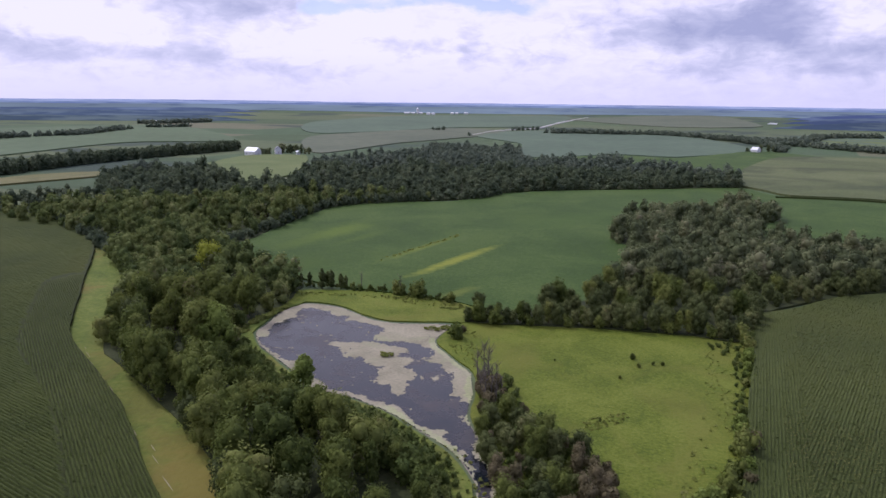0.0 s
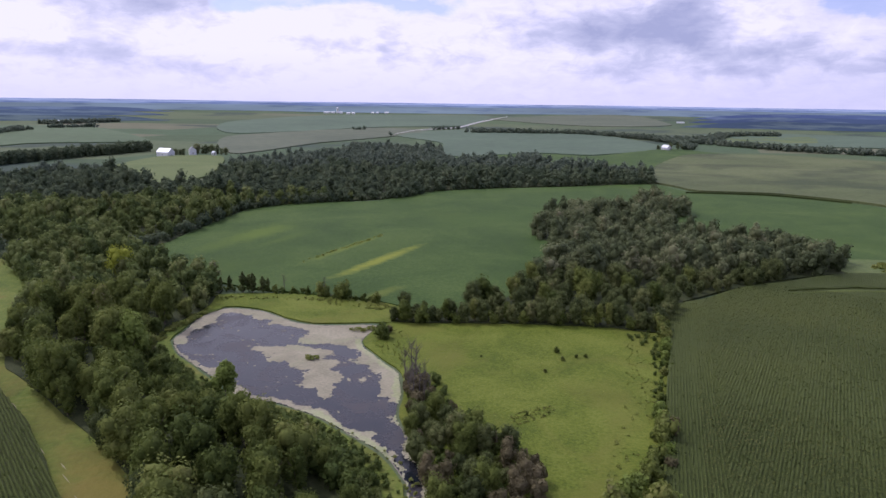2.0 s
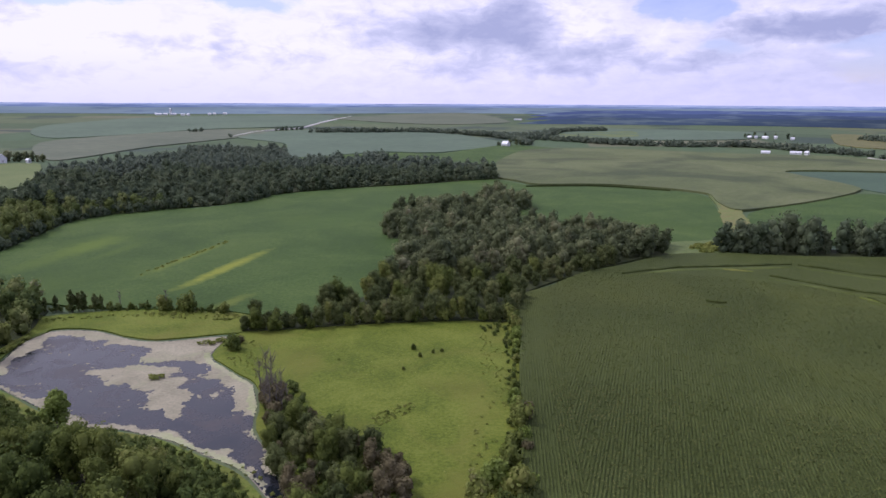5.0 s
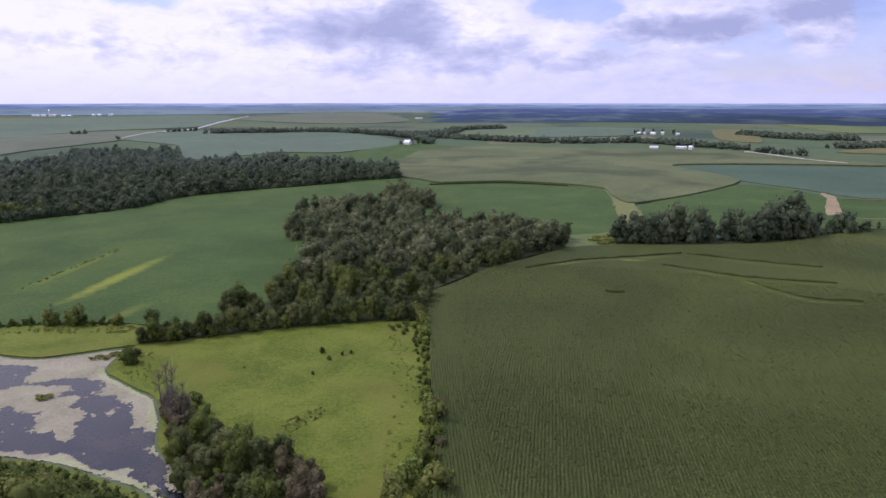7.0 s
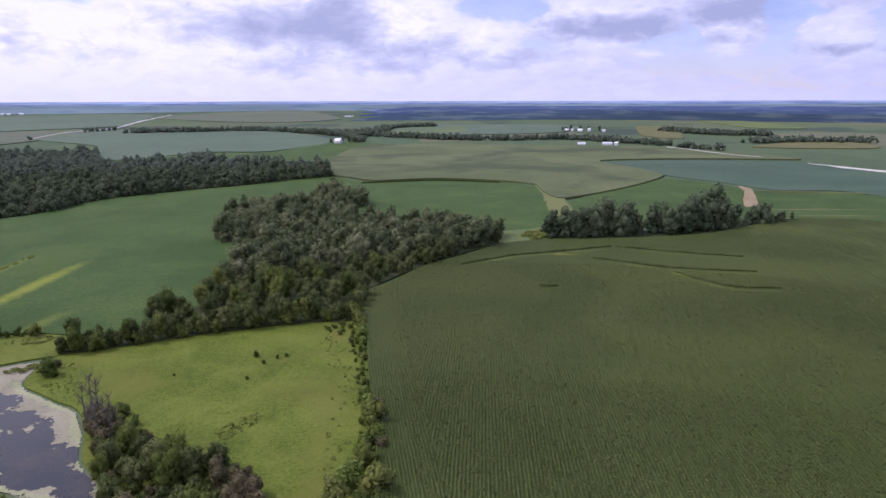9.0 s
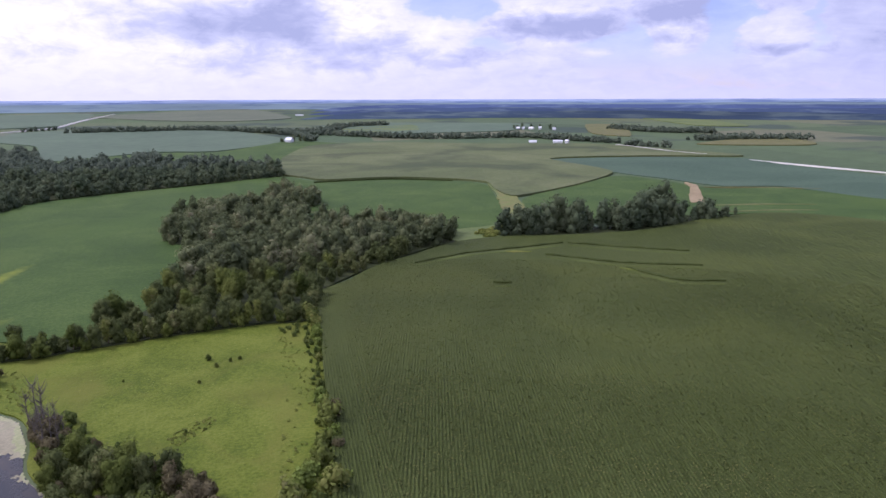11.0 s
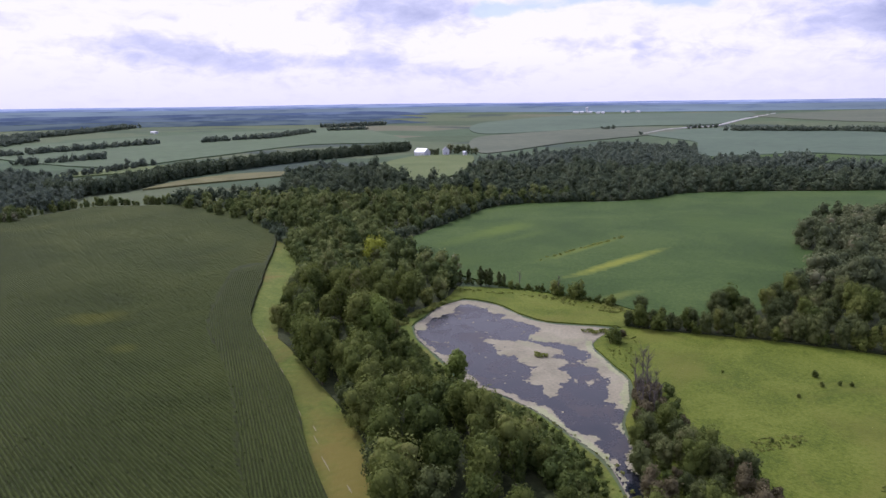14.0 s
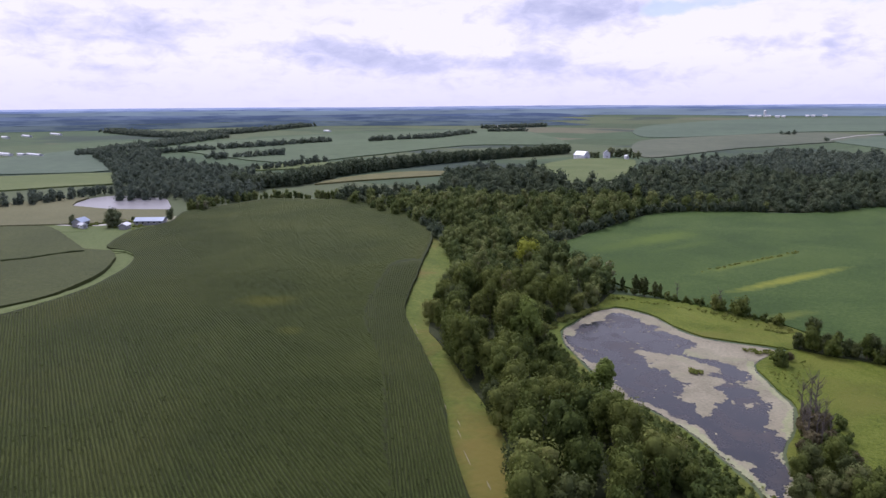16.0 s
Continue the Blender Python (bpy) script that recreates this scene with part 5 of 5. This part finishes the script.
LINES = [([(655, 1325), (700, 1215), (745, 1115), (825, 1045), (925, 1005), (940, 905), (950, 790)], 30), ([(1275, 1040), (1270, 925), (1320, 845)], 60), ([(1120, 735), (1195, 700), (1270, 630)], 50),
         ([(915, 730), (930, 705), (940, 675)], 25), ([(260, 1670), (395, 1645), (520, 1620), (590, 1475), (685, 1370), (825, 1530), (955, 1540)], 45), ([(605, 1445), (600, 1265), (565, 1165)], 25),
         ([(-600, 325), (-562, 345), (-561, 391), (-562, 423)], 34), ([(-779, 778), (-749, 827), (-729, 884)], 24), ([(-625, 640), (-586, 677), (-584, 731), (-597, 810)], 18),
         ([(-1664, 1309), (-1319, 1190), (-1285, 1340), (-1362, 1762)], 70), ([(-1020, 760), (-1100, 980), (-1180, 1200)], 60), ([(-960, 790), (-900, 1000), (-860, 1180)], 30),
         ([(-795, 1870), (-690, 2055)], 50), ([(-780, 1230), (-760, 1300), (-710, 1370), (-710, 1570)], 30),
         ([(-690, 1670), (-625, 1720)], 30), ([(200, 936), (242, 962)], 22), ([(170, 1745), (205, 1755), (240, 1780)], 10), ([(-20, 1735), (0, 1740)], 14), ([(55, 1530), (58, 1533)], 8),
         ([(710, 1225), (740, 1155), (785, 1120)], 16)]
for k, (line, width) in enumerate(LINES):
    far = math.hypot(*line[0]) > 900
    woods("tree_line", along(line, 6.5, width * 0.8, 0.4, 0.85), REMOTE if far else DISTANT, HAZED_LEAF, "dark far line of trees between fields", "trees", 100 + k)
woods("tree_row", along([(-318, 496), (-350, 480), (-392, 466), (-408, 440), (-412, 412), (-402, 388)], 5.0, 14, 0.35, 0.75), MIDDLE, WOODS, "green scrubby trees along the far corn edge", "trees", 9)

# thickets: low tangled growth that fills the banks and hedge bottoms
BRUSH = [crown_arrays(150 + k, 3.0, 1.9, 4, 150, 0.55, 0.08) for k in range(4)]


def thicket(poly, gap, seed, size, label):
    woods("thicket", [(x, y, size(x, y)) for x, y in scatter(poly, gap, seed)], BRUSH, THICKET, label, "thicket", seed)


def bank_size(x, y):
    d = segment_distance(np.array([x]), np.array([y]), water_line)[0]
    return min(1.5, max(0.28, d * 0.125)) * rw.uniform(0.8, 1.15)


thicket([(-70, 222), (-66, 208), (-56, 194), (-44, 176), (-36, 163), (-22, 152), (-10, 138), (-3, 126), (0, 112), (3, 100), (9, 100), (7, 118), (6, 132), (2, 144), (-6, 154.5), (-16, 166), (-28, 175), (-37, 179.5), (-50, 198), (-61, 214), (-66, 224)],
        2.3, 310, bank_size, "low green thicket on the wooded pond bank")
thicket([(-63, 294), (-40, 289), (-20, 283), (-5, 275), (5, 270), (4, 267), (-6, 272), (-21, 279), (-42, 286), (-62, 290)], 2.2, 311, lambda x, y: rw.uniform(0.25, 0.7), "weedy brush along the soybean edge")
thicket([(88, 222), (104, 225), (99, 206), (88, 180), (76, 154), (64, 130), (60, 132), (73, 158), (83, 182), (93, 206)], 2.4, 312, lambda x, y: rw.uniform(0.22, 0.6), "brush along the hedge bottom")
thicket([(11, 166), (12, 182), (13, 190), (20, 188), (22, 172), (30, 157), (36, 143), (35, 128), (30, 114), (13, 112), (12, 140)], 2.6, 314, lambda x, y: rw.uniform(0.4, 0.9), "brush under the pond-side trees")

woods("thicket", along([(-119, 369), (-104, 436), (-85, 515), (-35, 547), (30, 572), (60, 612), (115, 637), (290, 672)], 4.5, 5, 1.3, 2.4), BRUSH, WOODS_DEEP, "dark brush hemming the wood along the soybeans", "thicket", 315)
woods("thicket", along([(-335, 478), (-265, 457), (-197, 384), (-172, 352)], 5.0, 6, 1.2, 2.2), BRUSH, WOODS_DEEP, "dark brush hemming the wood along the corn", "thicket", 316)
woods("thicket", along([(96, 330), (107, 378), (102, 399), (125, 455), (160, 488)], 4.0, 4, 0.7, 1.4), BRUSH, WOODS_DULL, "brush at the foot of the east wood", "thicket", 317)

# tufts, rushes and seedlings
TUFT = [crown_arrays(140 + k, 0.6, 0.8, 3, 30, 0.42, 0.1, stretch=0.8) for k in range(3)]


def tufts(poly, count, low, high, seed, label):
    rng = random.Random(seed)
    out = []
    xs, ys = [p[0] for p in poly], [p[1] for p in poly]
    while len(out) < count:
        x, y = rng.uniform(min(xs), max(xs)), rng.uniform(min(ys), max(ys))
        if inside(list(poly), [x], [y])[0] and noise.noise((x / 12, y / 12, seed)) > rng.uniform(-0.5, 0.5):
            out.append((x, y, rng.uniform(low, high)))
    woods("tufts", out, TUFT, BUSHES, label, "tufts", seed)


tufts([(12, 228), (30, 236), (104, 222), (96, 200), (62, 124), (40, 118), (33, 160), (22, 190)], 260, 0.12, 0.3, 71, "coarse tufts and weeds in the pasture")
tufts([(37, 157), (48, 163), (50, 168), (44, 167), (36, 163)], 90, 0.25, 0.6, 82, "patch of low brush in the pasture")
tufts([(90, 222), (104, 222), (96, 200), (62, 124), (46, 120), (74, 180)], 260, 0.2, 0.6, 72, "tall weeds along the corn edge")
tufts([(-62, 282), (-5, 274), (12, 261), (10, 255), (-5, 262), (-35, 276), (-60, 276)], 150, 0.4, 0.9, 73, "tall weeds behind the pond")
tufts([(1, 224), (8, 236), (14, 230), (14, 205), (11, 196), (6, 207)], 90, 0.25, 0.55, 74, "rushes on the pond shore")
tufts([(-19, 207), (-15, 207), (-15, 210), (-19, 210)], 14, 0.6, 1.1, 75, "small weedy islet in the pond")
tufts([(-440, 300), (-372, 306), (-366, 335), (-385, 350), (-410, 332)], 60, 1.0, 2.6, 81, "garden bushes in the farmyard")
tufts([(-6, 236), (3, 238), (3, 234), (-4, 232)], 26, 0.6, 1.1, 76, "weedy spit in the pond")
tufts([(-70, 238), (-62, 258), (-58, 260), (-66, 240), (-66, 228), (-70, 228)], 70, 0.8, 1.6, 77, "rushes on the west shore")
tufts([(-34, 338), (12, 414), (14, 412), (-32, 336)], 60, 0.5, 1.2, 78, "dark weeds along a strip in the soybeans")
tufts([(235, 304), (300, 330), (320, 325), (265, 296)], 330, 1.2, 3.0, 79, "scrub in the wet grass")
tufts([(5, 110), (12, 134), (3, 150), (-14, 168), (-36, 181), (-38, 178), (-16, 165), (0, 148), (6, 130)], 60, 0.4, 0.8, 80, "weeds on the near pond bank")


# ---------------------------------------------------------------- buildings
def box(bm, x0, x1, y0, y1, z0, z1):
    m = Matrix.LocRotScale(((x0 + x1) / 2, (y0 + y1) / 2, (z0 + z1) / 2), None, (x1 - x0, y1 - y0, z1 - z0))
    bmesh.ops.create_cube(bm, size=1.0, matrix=m)


def building(name, x, y, turn, w, l, h, rise, wall, roof, label, windows=3):
    """A gabled building: walls, roof, door and windows."""
    root = tagged(new(name), label, name.replace("_", " "))
    bm = bmesh.new()
    a = [bm.verts.new(p) for p in ((-w / 2, -l / 2, -1), (w / 2, -l / 2, -1), (w / 2, -l / 2, h), (0, -l / 2, h + rise), (-w / 2, -l / 2, h))]
    b = [bm.verts.new((v.co.x, l / 2, v.co.z)) for v in a]
    bm.faces.new(a)
    bm.faces.new(b[::-1])
    for k in range(5):
        bm.faces.new((a[k], b[k], b[(k + 1) % 5], a[(k + 1) % 5]))
    bmesh.ops.recalc_face_normals(bm, faces=bm.faces)
    part("wall", bm, wall, root)
    bm = bmesh.new()
    o, th = 0.5, 0.25
    sl = rise / (w / 2)
    prof = [(-w / 2 - o, h - o * sl), (0, h + rise), (w / 2 + o, h - o * sl), (w / 2 + o, h - o * sl + th), (0, h + rise + th), (-w / 2 - o, h - o * sl + th)]
    a = [bm.verts.new((p, -l / 2 - o, q + 0.03)) for p, q in prof]
    b = [bm.verts.new((p, l / 2 + o, q + 0.03)) for p, q in prof]
    for s in ((0, 1, 4, 5), (1, 2, 3, 4)):
        bm.faces.new([a[k] for k in s])
        bm.faces.new([b[k] for k in s[::-1]])
    for k in range(6):
        bm.faces.new((a[k], b[k], b[(k + 1) % 6], a[(k + 1) % 6]))
    bmesh.ops.recalc_face_normals(bm, faces=bm.faces)
    part("roof", bm, roof, root)
    bm = bmesh.new()
    box(bm, -1.0, 1.0, -l / 2 - 0.08, -l / 2 + 0.02, 0, min(2.6, h - 0.2))
    part("door", bm, DOOR, root)
    for side in (-1, 1):
        for k in range(windows):
            bm = bmesh.new()
            yy = -l / 2 + l * (k + 0.5) / windows
            box(bm, side * w / 2 - 0.06, side * w / 2 + 0.06, yy - 0.6, yy + 0.6, 1.0, min(2.2, h - 0.3))
            pane = part("window", bm, GLASS, root)
            if math.hypot(x, y) < 520:
                bm = bmesh.new()
                box(bm, side * w / 2 - 0.03, side * w / 2 + 0.10, yy - 0.7, yy + 0.7, 0.85, 1.0)
                part("window_sill", bm, WHITE_WALL, pane)
    root.matrix_basis = pose(x, y, land(x, y) + 0.9, 0, 0, turn)
    return root


def silo(name, x, y, r, h, label, mat):
    root = tagged(new(name), label, "silo" if "silo" in name else "tower")
    bm = bmesh.new()
    bmesh.ops.create_cone(bm, cap_ends=True, segments=20, radius1=r, radius2=r, depth=h, matrix=Matrix.Translation((0, 0, h / 2 - 0.5)))
    part("shell", bm, mat, root)
    bm = bmesh.new()
    bmesh.ops.create_cone(bm, cap_ends=True, segments=20, radius1=r * 1.04, radius2=r * 0.2, depth=r * 0.8, matrix=Matrix.Translation((0, 0, h - 0.5 + r * 0.4)))
    part("cap", bm, WHITE_ROOF, root)
    root.matrix_basis = pose(x, y, land(x, y) + 0.5)


building("barn", -272, 1000, 62, 13, 20, 5, 5, WHITE_WALL, WHITE_ROOF, "large white-roofed barn above a hay field")
building("farmhouse", -243, 1030, 20, 9, 12, 6, 4, WHITE_WALL, GREY_ROOF, "white farmhouse with a dark roof among trees")
building("shed", -212, 1022, 40, 4, 6, 3, 1.5, WHITE_WALL, WHITE_ROOF, "small white shed beside the farmhouse", 1)
woods("farmyard_trees", [(-255, 1012, 0.9), (-262, 1016, 0.8), (-250, 1005, 0.8), (-240, 1045, 1.2), (-232, 1042, 1.0), (-226, 1040, 1.1), (-218, 1040, 1.1), (-210, 1036, 0.9), (-203, 1028, 0.8), (-196, 1024, 0.9), (-244, 1060, 1.3)],
      DISTANT, WOODS_DULL, "dark trees round the farmhouse", "trees", 200)
building("barn", 515, 1145, 30, 9, 12, 5, 4, WHITE_WALL, WHITE_ROOF, "small white barn at a far tree line")
woods("farmyard_trees", [(530, 1160, 0.9), (545, 1165, 1.0), (556, 1168, 0.9), (508, 1160, 0.8)], DISTANT, WOODS_DULL, "dark trees round the small white barn", "trees", 201)
for x, y, turn, w, l, h in [(1100, 1190, 20, 5, 7, 2.4), (1112, 1186, 70, 3.5, 5, 2), (1124, 1172, 10, 5, 12, 2.2), (1140, 1160, 35, 4, 6, 3), (1150, 1125, 60, 3.5, 7, 2)]:
    building("farm_building", x, y, turn, w, l, h, 2.5, WHITE_WALL, WHITE_ROOF, "white far farm building in a yard")
for x, y, turn, w, l, h in [(852, 885, 48, 3.5, 13, 1.4), (884, 856, 50, 4.5, 16, 2), (892, 842, 10, 4.5, 6, 3)]:
    building("farm_building", x, y, turn, w, l, h, 2, WHITE_WALL, WHITE_ROOF, "long white farm building along the tree line")
woods("farmyard_trees", [(1106, 1200, 0.8), (1118, 1196, 1.0), (1131, 1180, 0.9), (1146, 1168, 0.8), (1152, 1140, 0.9), (1160, 1132, 0.7), (1096, 1200, 0.7)], DISTANT, WOODS_DEEP, "dark trees round a white farmyard", "trees", 203)
# farmyard by the far pond
building("long_shed", -383, 326, -62, 8, 19, 2.6, 1.8, GREY_WALL, BLUE_ROOF, "long shed with a blue-grey metal roof by the corn", 5)
building("shed", -384, 306, 30, 5, 7, 2.4, 1.3, GREY_WALL, WHITE_ROOF, "low whitish shed at the corn's edge", 2)
building("farmhouse", -419, 300, 20, 6.5, 9, 3.4, 2.2, GREY_WALL, BLUE_ROOF, "white house with a blue-grey roof in the yard", 3)
building("shed", -412, 296, 80, 3.5, 6, 2.2, 1.1, WHITE_WALL, WHITE_ROOF, "small white shed behind the house", 2)
woods("farmyard_trees", [(-397, 305, 0.85), (-393, 308, 0.9), (-399, 309, 0.9), (-433, 304, 0.6), (-428, 300, 0.5), (-386, 345, 0.8), (-412, 322, 0.5), (-405, 330, 0.4), (-400, 385, 0.6), (-395, 388, 0.7), (-404, 390, 0.6)],
      MIDDLE, WOODS_DULL, "green trees round the farmyard", "trees", 202)
sheet("gravel_yard", [(-375, 333), (-395, 356), (-390, 362), (-362, 340)], 1.0, GRAVEL_DULL, 4, 1.5, label="sandy gravel patch beside the long shed", category="yard")
sheet("farmyard_lawn", [(-450, 285), (-425, 275), (-395, 290), (-372, 305), (-366, 335), (-385, 352), (-410, 335), (-440, 308)], 0.75, HAY, 6, 1.0, label="pale lawn of the farmyard", category="lawn")
# far town and farms, pale specks near the horizon
for x, y, turn, l in [(-150, 2965, 90, 60), (-125, 2970, 80, 40), (-95, 2980, 90, 50), (-60, 2925, 90, 40), (-40, 2935, 70, 30), (40, 3020, 80, 30), (60, 3030, 90, 30), (100, 3045, 90, 40)]:
    building("farm_building", x, y, turn, 9, l * 0.4, 4, 2.5, WHITE_WALL, WHITE_ROOF, "white far farm building near the horizon", 4)
silo("silo", -106, 2985, 5, 22, "tall pale silo near the horizon", STEEL)
for x, y, turn, l in [(-1150, 695, 80, 60), (-1110, 700, 80, 20), (-1085, 705, 80, 50), (-1640, 1000, 70, 60), (-1655, 1060, 70, 80), (-1675, 1150, 70, 90), (-1110, 1530, 70, 26), (-1620, 2275, 80, 60),
                      (-810, 2015, 90, 26), (-790, 2030, 60, 20), (-705, 2045, 80, 24), (1560, 1700, 40, 30), (1640, 1640, 40, 30), (1905, 1455, 40, 40), (1930, 1440, 70, 40), (1080, 2300, 60, 30)]:
    building("farm_building", x, y, turn, 7, l * 0.9, 2.2, 1.2, WHITE_WALL, WHITE_ROOF, "pale far farm building among fields", 3)
